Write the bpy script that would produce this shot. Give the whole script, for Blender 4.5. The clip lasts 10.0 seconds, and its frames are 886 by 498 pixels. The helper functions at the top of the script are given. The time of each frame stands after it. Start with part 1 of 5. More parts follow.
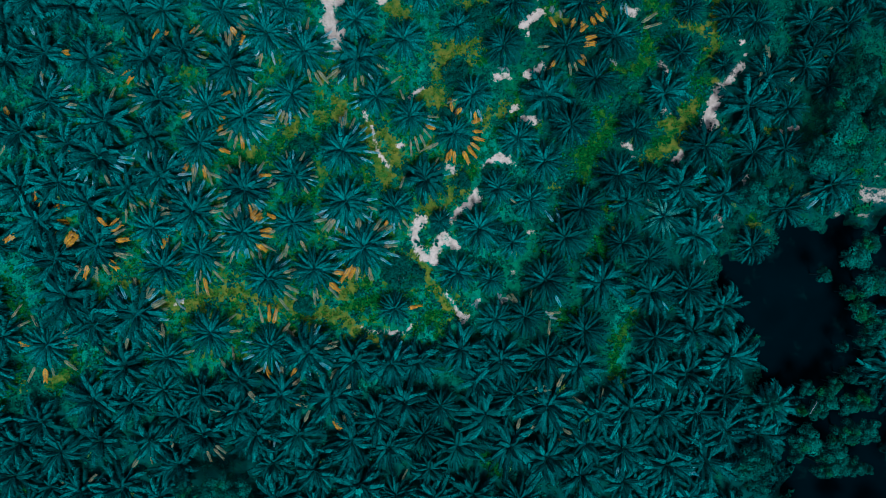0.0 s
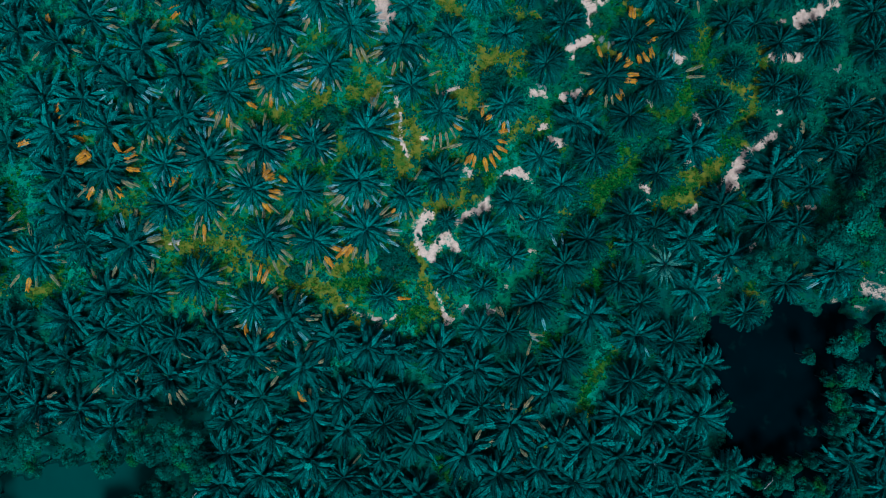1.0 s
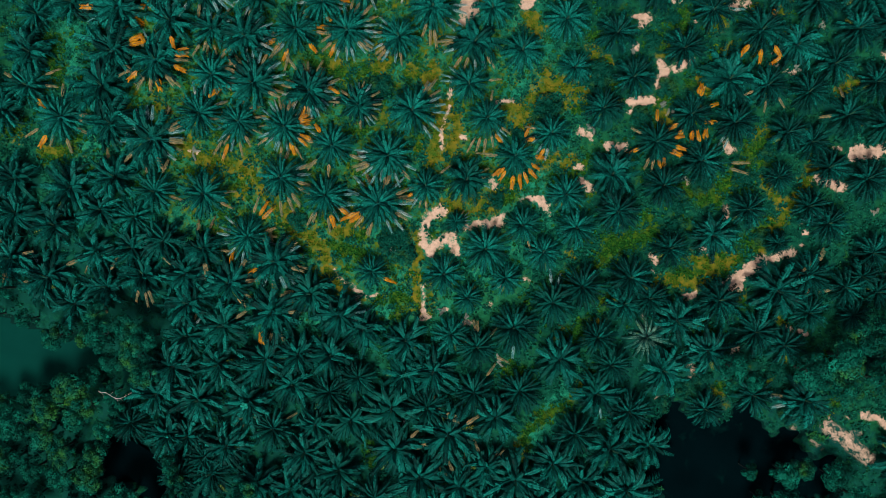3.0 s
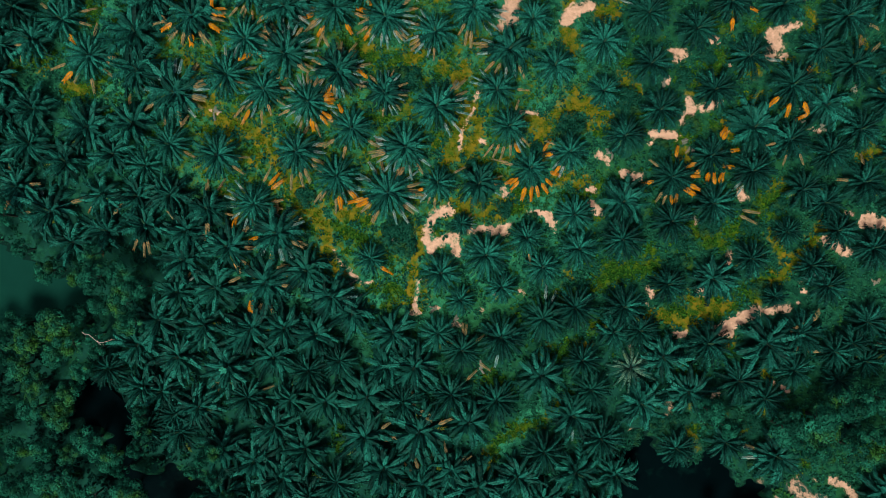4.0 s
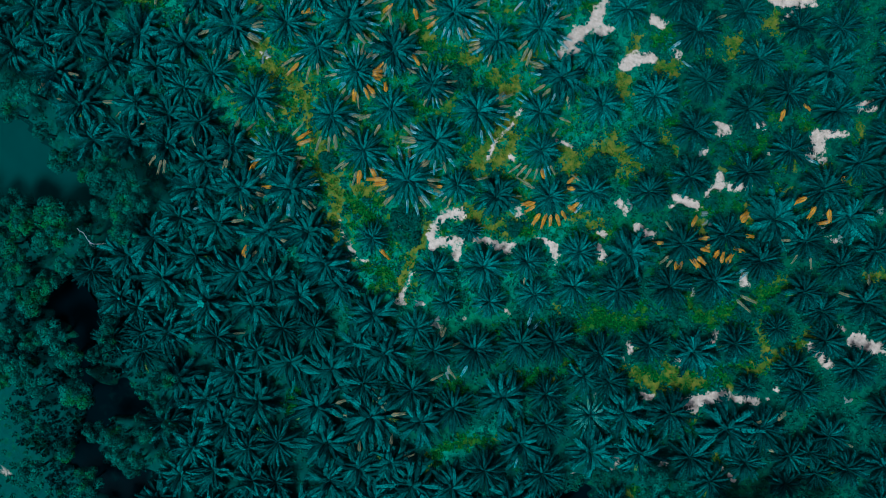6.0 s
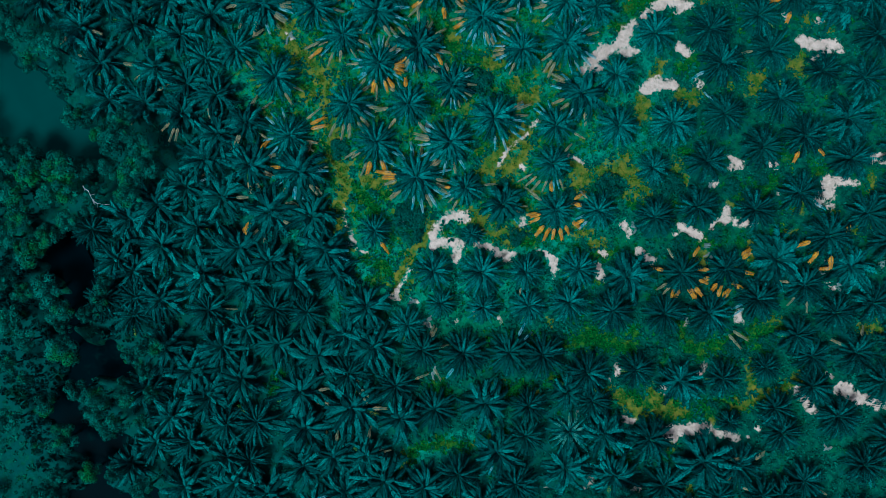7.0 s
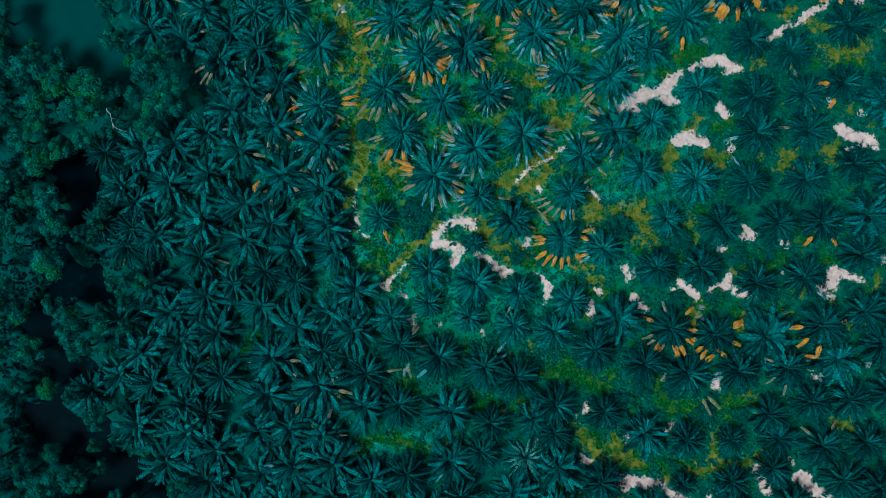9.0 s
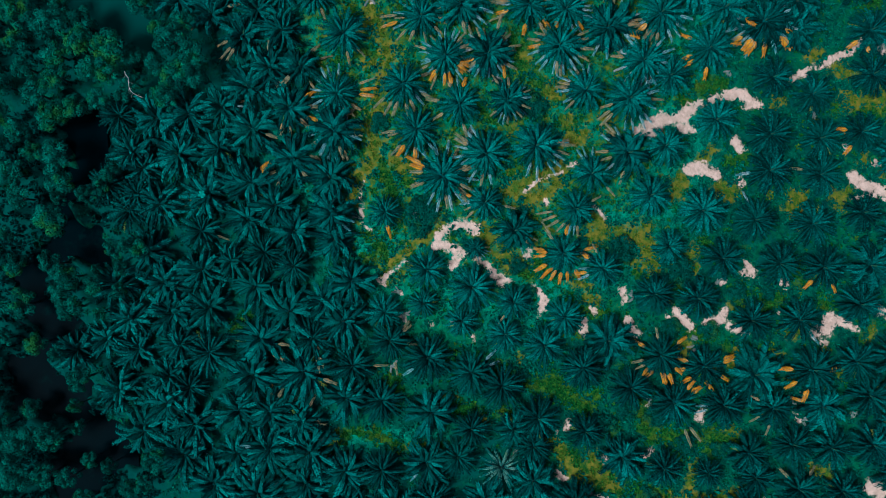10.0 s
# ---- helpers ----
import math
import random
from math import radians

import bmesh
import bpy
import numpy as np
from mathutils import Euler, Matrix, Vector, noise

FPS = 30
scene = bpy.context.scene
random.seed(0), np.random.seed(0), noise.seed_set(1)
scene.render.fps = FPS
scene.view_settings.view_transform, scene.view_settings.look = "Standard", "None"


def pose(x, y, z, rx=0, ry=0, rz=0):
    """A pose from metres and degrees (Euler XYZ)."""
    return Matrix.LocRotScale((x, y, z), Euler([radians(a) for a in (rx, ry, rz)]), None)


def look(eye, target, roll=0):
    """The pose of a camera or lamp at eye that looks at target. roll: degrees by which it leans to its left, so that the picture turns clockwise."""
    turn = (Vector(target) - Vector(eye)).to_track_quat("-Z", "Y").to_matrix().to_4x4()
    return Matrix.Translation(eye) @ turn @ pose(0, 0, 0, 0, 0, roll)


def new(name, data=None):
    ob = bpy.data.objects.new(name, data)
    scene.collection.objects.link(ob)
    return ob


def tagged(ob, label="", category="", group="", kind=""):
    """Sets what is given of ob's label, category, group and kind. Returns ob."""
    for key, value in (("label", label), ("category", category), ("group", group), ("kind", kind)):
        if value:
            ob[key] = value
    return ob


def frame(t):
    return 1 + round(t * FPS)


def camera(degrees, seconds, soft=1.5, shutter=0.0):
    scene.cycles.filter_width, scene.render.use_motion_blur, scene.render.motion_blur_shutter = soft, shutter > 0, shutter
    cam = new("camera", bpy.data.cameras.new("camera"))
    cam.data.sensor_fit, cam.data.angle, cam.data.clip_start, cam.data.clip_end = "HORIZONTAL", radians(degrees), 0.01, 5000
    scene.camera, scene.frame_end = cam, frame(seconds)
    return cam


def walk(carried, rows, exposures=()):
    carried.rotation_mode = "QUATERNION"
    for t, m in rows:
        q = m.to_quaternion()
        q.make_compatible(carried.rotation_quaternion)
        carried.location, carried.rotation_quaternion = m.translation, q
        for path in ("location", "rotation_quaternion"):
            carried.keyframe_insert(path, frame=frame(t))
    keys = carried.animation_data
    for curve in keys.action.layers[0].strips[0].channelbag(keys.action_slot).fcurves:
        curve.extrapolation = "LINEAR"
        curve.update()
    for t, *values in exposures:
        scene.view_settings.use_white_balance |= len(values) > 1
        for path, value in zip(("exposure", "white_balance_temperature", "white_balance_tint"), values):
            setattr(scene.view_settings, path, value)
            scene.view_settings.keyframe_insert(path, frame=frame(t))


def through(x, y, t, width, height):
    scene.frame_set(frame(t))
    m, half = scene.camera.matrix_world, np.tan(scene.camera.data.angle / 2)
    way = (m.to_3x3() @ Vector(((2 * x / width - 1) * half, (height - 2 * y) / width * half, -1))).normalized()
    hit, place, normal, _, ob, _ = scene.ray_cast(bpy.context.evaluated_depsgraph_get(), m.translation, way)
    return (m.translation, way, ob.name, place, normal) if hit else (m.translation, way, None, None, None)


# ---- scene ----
# A young oil palm estate on a low hill, seen straight down from a slowly turning drone.
cam = camera(53.0, 10.0, soft=0.5)
PATH = [
    (0.0, pose(0.00, 0.00, 134.00, 0, 0, 0.00)),
    (0.5, pose(0.00, -0.07, 134.16, 0, 0, 6.09)),
    (1.0, pose(0.02, -0.09, 134.29, 0, 0, 12.66)),
    (1.5, pose(0.08, -0.13, 134.22, 0, 0, 17.70)),
    (2.0, pose(0.04, -0.21, 134.32, 0, 0, 23.10)),
    (2.5, pose(0.03, -0.26, 134.61, 0, 0, 27.79)),
    (4.0, pose(-0.02, -0.55, 134.95, 0, 0, 41.81)),
    (4.5, pose(-0.06, -0.67, 135.32, 0, 0, 46.33)),
    (5.0, pose(-0.03, -0.69, 135.35, 0, 0, 50.77)),
    (5.5, pose(-0.08, -0.68, 135.77, 0, 0, 54.52)),
    (7.0, pose(-0.27, -0.70, 136.00, 0, 0, 64.83)),
    (7.5, pose(-0.30, -0.70, 136.00, 0, 0, 68.10)),
    (8.0, pose(-0.35, -0.67, 135.89, 0, 0, 71.38)),
    (8.5, pose(-0.45, -0.69, 135.85, 0, 0, 74.66)),
    (9.0, pose(-0.55, -0.67, 135.83, 0, 0, 77.88)),
    (9.5, pose(-0.67, -0.66, 135.77, 0, 0, 81.20)),
    (10.0, pose(-0.76, -0.74, 135.61, 0, 0, 84.47)),
]
walk(cam, PATH, exposures=[
    (0.0, -0.50, 4500, -9), (1.0, -0.48, 4880, -3), (1.8, -0.46, 5650, 6), (2.7, -0.46, 6600, 8), (4.0, -0.42, 8350, 15), (4.5, -0.42, 7050, 10),
    (5.1, -0.46, 5200, 3), (5.7, -0.50, 4500, -13), (8.3, -0.50, 4520, -13), (9.3, -0.46, 4950, 0), (10.0, -0.46, 5330, 5)])

# ---- light: hazy tropical sun from the south, pale sky ----
SUN_SIDE, SUN_HEIGHT = (0.26, -0.966), 62.0
world = bpy.data.worlds.new("sky")
scene.world = world
world.use_nodes = True
sky = world.node_tree.nodes.new("ShaderNodeTexSky")
sky.sky_type = "NISHITA"
sky.sun_disc = False
sky.sun_elevation = radians(SUN_HEIGHT)
sky.sun_rotation = math.atan2(SUN_SIDE[0], SUN_SIDE[1])
sky.dust_density = 3.0
world.node_tree.links.new(sky.outputs[0], world.node_tree.nodes["Background"].inputs[0])
world.node_tree.nodes["Background"].inputs[1].default_value = 0.067
sun = new("sun", bpy.data.lights.new("sun", "SUN"))
sun.data.energy, sun.data.angle, sun.data.color = 4.7, radians(17.0), (1.0, 0.96, 0.9)
flat = math.cos(radians(SUN_HEIGHT))
sun.matrix_world = look((SUN_SIDE[0] * flat * 300, SUN_SIDE[1] * flat * 300, math.sin(radians(SUN_HEIGHT)) * 300), (0, 0, 0))


# ---- materials ----
def nodes_of(name):
    m = bpy.data.materials.new(name)
    m.use_nodes = True
    t = m.node_tree
    return m, t, t.nodes["Principled BSDF"], t.links.new


def mix_colour(t, fac, a, b):
    n = t.nodes.new("ShaderNodeMix")
    n.data_type = "RGBA"
    for socket, v in ((n.inputs[0], fac), (n.inputs[6], a), (n.inputs[7], b)):
        if isinstance(v, bpy.types.NodeSocket):
            t.links.new(v, socket)
        elif isinstance(v, (int, float)):
            socket.default_value = v
        else:
            socket.default_value = (*v, 1)
    return n.outputs[2]


def calc(t, op, a, b=0.0, clamp=False):
    n = t.nodes.new("ShaderNodeMath")
    n.operation, n.use_clamp = op, clamp
    for socket, v in ((n.inputs[0], a), (n.inputs[1], b)):
        if isinstance(v, bpy.types.NodeSocket):
            t.links.new(v, socket)
        else:
            socket.default_value = v
    return n.outputs[0]


def noise_of(t, scale, detail=3.0, rough=0.6):
    n = t.nodes.new("ShaderNodeTexNoise")
    n.inputs["Scale"].default_value, n.inputs["Detail"].default_value, n.inputs["Roughness"].default_value = scale, detail, rough
    place = t.nodes.new("ShaderNodeNewGeometry")
    t.links.new(place.outputs["Position"], n.inputs["Vector"])
    return n.outputs[0]


def ramp(t, v, lo, hi):
    n = t.nodes.new("ShaderNodeMapRange")
    n.interpolation_type = "SMOOTHSTEP"
    t.links.new(v, n.inputs[0])
    n.inputs[1].default_value, n.inputs[2].default_value = lo, hi
    return n.outputs[0]


def leaf_material(name, dark, light, odd, rough=0.45, through=0.12, patch=0.25, by_frond=False, by_plant=0.25):
    """Leaf blades: tone from blade to blade and from plant to plant, and patches of another tint."""
    m, t, p, link = nodes_of(name)
    geo, info = t.nodes.new("ShaderNodeNewGeometry"), t.nodes.new("ShaderNodeObjectInfo")
    tone = calc(t, "ADD", calc(t, "MULTIPLY", geo.outputs["Random Per Island"], 1.0 - by_plant), calc(t, "MULTIPLY", info.outputs["Random"], by_plant))
    if by_frond:
        own = t.nodes.new("ShaderNodeAttribute")
        own.attribute_name = "tone"
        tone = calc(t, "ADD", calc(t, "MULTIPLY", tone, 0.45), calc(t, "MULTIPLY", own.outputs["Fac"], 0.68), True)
    colour = mix_colour(t, calc(t, "POWER", tone, 2.2), dark, light)
    spots = calc(t, "MULTIPLY", ramp(t, noise_of(t, patch), 0.52, 0.72), 0.7)
    colour = mix_colour(t, spots, colour, odd)
    fine = ramp(t, noise_of(t, 6.0, 3.0, 0.7), 0.4, 0.65)
    colour = mix_colour(t, calc(t, "MULTIPLY", fine, 0.45), colour, dark)
    link(colour, p.inputs["Base Color"])
    p.inputs["Roughness"].default_value = rough
    p.inputs["Specular IOR Level"].default_value = 0.03
    veil = t.nodes.new("ShaderNodeBsdfTranslucent")
    link(colour, veil.inputs[0])
    both = t.nodes.new("ShaderNodeMixShader")
    both.inputs[0].default_value = through
    link(p.outputs[0], both.inputs[1])
    link(veil.outputs[0], both.inputs[2])
    link(both.outputs[0], t.nodes["Material Output"].inputs[0])
    return m


PALM_LEAF = leaf_material("palm_leaf", (0.0006, 0.0190, 0.0178), (0.0008, 0.282, 0.236), (0.002, 0.110, 0.086), 0.5, 0.06, 0.11, True)
STALK = leaf_material("palm_stalk", (0.0006, 0.05, 0.05), (0.006, 0.24, 0.24), (0.012, 0.20, 0.17), 0.45, 0.05, 0.3)
PALE_LEAF = leaf_material("pale_palm_leaf", (0.004, 0.10, 0.09), (0.20, 0.46, 0.36), (0.20, 0.30, 0.10), 0.45, 0.12, 0.2)
GREY_LEAF = leaf_material("grey_withered_leaf", (0.05, 0.24, 0.26), (0.40, 0.60, 0.62), (0.58, 0.52, 0.47), 0.6, 0.1, 0.5)
ORANGE_LEAF = leaf_material("orange_withered_leaf", (0.42, 0.16, 0.010), (0.80, 0.38, 0.025), (0.60, 0.42, 0.22), 0.6, 0.1, 0.9)
TAN_LEAF = leaf_material("tan_withered_leaf", (0.16, 0.17, 0.09), (0.47, 0.34, 0.18), (0.54, 0.27, 0.07), 0.6, 0.1, 0.9)
PILE_LEAF = leaf_material("bleached_cut_leaf", (0.08, 0.14, 0.12), (0.42, 0.42, 0.38), (0.30, 0.24, 0.16), 0.7, 0.05, 0.6)
YELLOWING_LEAF = leaf_material("yellowing_palm_leaf", (0.02, 0.16, 0.03), (0.42, 0.36, 0.03), (0.30, 0.36, 0.12), 0.6, 0.1, 0.6)
# tree leaf: yellow-green patches stand for sunlit tops, put into the colour
TREE_LEAF = leaf_material("tree_leaf", (0.0004, 0.026, 0.022), (0.0012, 0.295, 0.200), (0.045, 0.20, 0.016), 0.5, 0.10, 0.22, True, by_plant=0.5)
# undergrowth: tree leaf made darker, the shade below the trees in its colour
SHADED_UNDER_LEAF = leaf_material("shaded_undergrowth_leaf", (0.0003, 0.010, 0.011), (0.0008, 0.11, 0.095), (0.004, 0.06, 0.02), 0.5, 0.10, 0.3)
BUSH_LEAF = leaf_material("bush_leaf", (0.0006, 0.062, 0.046), (0.003, 0.150, 0.100), (0.05, 0.17, 0.03), 0.5, 0.12, 0.4)
COVER_LEAF = leaf_material("cover_leaf", (0.002, 0.060, 0.042), (0.006, 0.230, 0.144), (0.025, 0.170, 0.030), 0.5, 0.12, 0.2)
YELLOW_LEAF = leaf_material("yellow_grass_leaf", (0.006, 0.07, 0.014), (0.050, 0.23, 0.028), (0.14, 0.20, 0.013), 0.55, 0.12, 0.6)
DRY_LEAF = leaf_material("dry_grass_leaf", (0.035, 0.12, 0.012), (0.24, 0.180, 0.017), (0.03, 0.17, 0.018), 0.6, 0.1, 0.3)


def bark_material(name, dark, light, scale):
    m, t, p, link = nodes_of(name)
    colour = mix_colour(t, noise_of(t, scale, 5.0), dark, light)
    link(mix_colour(t, ramp(t, noise_of(t, scale * 0.15), 0.45, 0.7), colour, dark), p.inputs["Base Color"])
    p.inputs["Roughness"].default_value = 0.9
    bump = t.nodes.new("ShaderNodeBump")
    bump.inputs["Strength"].default_value = 0.6
    link(noise_of(t, scale * 2), bump.inputs["Height"])
    link(bump.outputs[0], p.inputs["Normal"])
    return m


PALM_BARK = bark_material("palm_bark", (0.001, 0.018, 0.018), (0.006, 0.045, 0.040), 8.0)
TREE_BARK = bark_material("tree_bark", (0.006, 0.018, 0.018), (0.03, 0.05, 0.045), 6.0)
DEAD_WOOD = bark_material("dead_wood", (0.35, 0.33, 0.32), (0.75, 0.70, 0.70), 6.0)
SPEAR = bark_material("young_spear", (0.003, 0.10, 0.08), (0.05, 0.20, 0.09), 6.0)


def ground_material():
    """Creeping cover over sandy clay: bare soil, dry and yellowed grass, painted shade and wet mud lie where the
    sheet's own layers say.
    """
    m, t, p, link = nodes_of("ground_soil_and_cover")

    def layer(name):
        n = t.nodes.new("ShaderNodeAttribute")
        n.attribute_name = name
        return n.outputs["Fac"]

    fray = calc(t, "MULTIPLY", calc(t, "SUBTRACT", noise_of(t, 1.6, 7.0, 0.85), 0.5), 1.9)
    fray = calc(t, "ADD", fray, calc(t, "MULTIPLY", calc(t, "SUBTRACT", noise_of(t, 0.55, 2.0), 0.5), 1.1))
    turf = layer("turf")
    broad, mid, fine = noise_of(t, 0.13, 3.0), noise_of(t, 1.1, 5.0, 0.7), noise_of(t, 7.0, 4.0, 0.7)
    green = mix_colour(t, ramp(t, mid, 0.33, 0.68), (0.0008, 0.034, 0.022), (0.005, 0.130, 0.072))
    short = mix_colour(t, ramp(t, mid, 0.33, 0.68), (0.004, 0.125, 0.074), (0.010, 0.300, 0.178))
    green = mix_colour(t, ramp(t, calc(t, "ADD", turf, calc(t, "MULTIPLY", fray, 0.4)), 0.25, 0.75), green, short)
    green = mix_colour(t, calc(t, "MULTIPLY", ramp(t, fine, 0.45, 0.62), 0.5), green, (0.0006, 0.05, 0.044))
    green = mix_colour(t, calc(t, "MULTIPLY", ramp(t, broad, 0.48, 0.66), 0.5), green, (0.010, 0.13, 0.045))
    olive = mix_colour(t, ramp(t, mid, 0.3, 0.7), (0.008, 0.065, 0.012), (0.060, 0.145, 0.010))
    ochre = mix_colour(t, ramp(t, mid, 0.3, 0.7), (0.030, 0.110, 0.013), (0.200, 0.165, 0.018))
    sand = mix_colour(t, ramp(t, mid, 0.3, 0.75), (0.50, 0.34, 0.26), (0.79, 0.56, 0.45))
    sand = mix_colour(t, calc(t, "MULTIPLY", ramp(t, fine, 0.5, 0.75), 0.45), sand, (0.36, 0.30, 0.26))
    mud = mix_colour(t, mid, (0.0008, 0.012, 0.012), (0.002, 0.030, 0.026))
    # darker ground colour that stands for the shade below trees and palms
    floor_shade = mix_colour(t, mid, (0.0014, 0.038, 0.032), (0.0035, 0.090, 0.072))
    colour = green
    for name, tint, lo, hi in (("yellow", olive, 0.36, 0.72), ("dry", ochre, 0.34, 0.64), ("soil", sand, 0.44, 0.66), ("floor_shade", floor_shade, 0.35, 0.65), ("wet", mud, 0.40, 0.60)):
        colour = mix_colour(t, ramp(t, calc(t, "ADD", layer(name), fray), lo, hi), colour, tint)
    colour = mix_colour(t, calc(t, "MULTIPLY", ramp(t, fine, 0.48, 0.7), 0.28), colour, (0.004, 0.04, 0.03))
    link(colour, p.inputs["Base Color"])
    p.inputs["Roughness"].default_value = 0.9
    p.inputs["Specular IOR Level"].default_value = 0.02
    bump = t.nodes.new("ShaderNodeBump")
    bump.inputs["Strength"].default_value, bump.inputs["Distance"].default_value = 0.5, 0.2
    link(calc(t, "ADD", mid, calc(t, "MULTIPLY", fine, 0.4)), bump.inputs["Height"])
    link(bump.outputs[0], p.inputs["Normal"])
    return m


def water_material(name, shallow, deep, sunken, rough):
    """Still water, murky, with growth showing faintly below the surface."""
    m, t, p, link = nodes_of(name)
    tint = mix_colour(t, ramp(t, noise_of(t, 0.12, 3.0), 0.35, 0.7), deep, shallow)
    weed = calc(t, "MULTIPLY", ramp(t, noise_of(t, 0.32, 5.0, 0.65), 0.56, 0.72), 0.8)
    link(mix_colour(t, weed, tint, sunken), p.inputs["Base Color"])
    p.inputs["Roughness"].default_value, p.inputs["IOR"].default_value = rough, 1.1
    p.inputs["Specular IOR Level"].default_value = 0.015
    bump = t.nodes.new("ShaderNodeBump")
    bump.inputs["Strength"].default_value, bump.inputs["Distance"].default_value = 0.08, 0.02
    link(noise_of(t, 2.5, 2.0), bump.inputs["Height"])
    link(bump.outputs[0], p.inputs["Normal"])
    return m


TURQUOISE_LEAF = leaf_material("turquoise_leaf", (0.005, 0.26, 0.20), (0.01, 0.40, 0.32), (0.02, 0.36, 0.26), 0.5, 0.1)
GROUND = ground_material()
GREEN_WATER = water_material("turbid_green_water", (0.001, 0.050, 0.042), (0.001, 0.042, 0.036), (0.001, 0.046, 0.038), 0.12)
# one near-black tint for the dark pond and the creek
DARK_WATER = water_material("near_black_water", (0.0003, 0.005, 0.007), (0.0002, 0.0035, 0.005), (0.0004, 0.013, 0.013), 0.2)

# ---- the plan, in metres: x to the east, y to the north ----
PALMS = []
PALMS += [
    (-12.0, 78.8, 4.6), (-0.1, 80.1, 4.9), (15.5, 78.8, 4.5), (21.0, 77.4, 4.0), (-35.5, 70.9, 4.8), (-29.8, 74.1, 3.9), (-22.2, 73.7, 4.0),
    (-14.9, 73.7, 4.5), (-8.5, 68.7, 4.5), (-7.6, 74.2, 4.6), (-1.7, 72.6, 4.3), (3.3, 68.0, 4.0), (7.5, 76.4, 4.2), (12.3, 72.9, 4.8),
    (16.1, 68.7, 4.3), (23.8, 71.4, 4.4), (29.5, 73.5, 4.3), (36.0, 71.3, 4.1), (-47.2, 61.6, 4.5), (-41.2, 66.2, 4.6), (-35.0, 64.7, 4.6),
    (-27.1, 66.2, 4.1), (-20.7, 66.1, 4.1), (-12.3, 63.6, 3.7), (-0.2, 62.4, 3.6), (7.9, 63.1, 4.1), (13.6, 60.9, 4.1), (21.8, 66.0, 4.8),
    (22.1, 59.8, 4.1), (27.3, 61.1, 4.2),
]
PALMS += [
    (32.8, 65.9, 4.9), (34.7, 60.7, 4.1), (39.0, 64.3, 4.6), (46.7, 64.4, 4.4), (51.7, 61.4, 4.9), (-58.9, 51.1, 4.0), (-54.1, 58.2, 4.4),
    (-51.7, 53.0, 3.9), (-42.1, 57.5, 4.2), (-32.6, 55.5, 4.3), (-30.1, 50.2, 4.9), (-28.5, 54.6, 4.2), (-21.5, 50.2, 3.8), (-18.4, 56.6, 3.8),
    (-11.9, 57.1, 3.7), (-6.4, 56.7, 3.9), (0.8, 54.8, 4.2), (7.3, 56.1, 3.9), (15.1, 51.8, 4.1), (22.6, 52.4, 4.6), (28.6, 54.1, 4.1),
    (34.7, 54.6, 3.8), (41.2, 55.8, 3.6), (46.3, 51.2, 4.5), (48.5, 56.3, 4.3), (58.1, 54.5, 4.1), (60.5, 49.6, 4.2), (-64.5, 46.9, 4.0),
    (-60.6, 42.6, 3.9), (-54.5, 46.8, 4.2),
]
PALMS += [
    (-45.3, 49.1, 3.9), (-44.5, 43.5, 4.5), (-37.3, 47.9, 4.2), (-32.2, 44.2, 4.8), (-26.6, 41.5, 4.3), (-16.0, 41.6, 3.8), (-13.1, 49.3, 4.3),
    (-7.6, 49.0, 4.3), (-2.7, 38.3, 4.2), (-0.6, 46.2, 3.9), (6.1, 49.2, 4.0), (14.4, 44.4, 3.8), (22.8, 44.2, 4.3), (27.9, 46.3, 3.8),
    (34.1, 41.9, 3.6), (33.9, 48.8, 3.8), (37.9, 42.8, 3.6), (40.2, 48.7, 4.0), (42.4, 40.9, 3.7), (48.0, 42.5, 4.1), (54.9, 48.6, 4.6),
    (56.4, 43.0, 3.9), (65.3, 45.6, 4.4), (-69.2, 37.8, 4.4), (-64.2, 32.9, 3.9), (-60.5, 36.9, 4.6), (-54.4, 35.7, 4.1), (-49.6, 39.4, 4.8),
    (-46.4, 34.2, 4.1), (-40.7, 34.9, 4.2),
]
PALMS += [
    (-35.9, 39.9, 4.9), (-32.2, 34.5, 4.3), (-23.1, 35.2, 3.7), (-12.5, 33.3, 3.6), (2.1, 32.7, 3.1), (4.7, 40.4, 3.8), (10.3, 36.5, 3.9),
    (20.5, 36.5, 3.8), (25.3, 31.5, 4.2), (26.8, 39.0, 4.0), (36.6, 36.0, 2.7), (42.6, 34.4, 3.4), (46.7, 33.7, 3.6), (54.6, 33.9, 3.7),
    (60.3, 33.6, 3.5), (62.9, 38.6, 4.2), (67.3, 35.1, 3.9), (69.0, 40.4, 4.2), (-72.0, 28.2, 4.0), (-68.6, 22.8, 3.3), (-64.7, 27.3, 3.5),
    (-58.4, 28.9, 4.2), (-51.6, 27.5, 3.9), (-43.0, 27.6, 4.2), (-37.6, 28.8, 3.5), (-30.9, 26.7, 4.1), (-25.7, 31.4, 3.9), (-20.1, 28.5, 4.2),
    (-12.4, 27.4, 4.0), (-5.6, 30.3, 3.8),
]
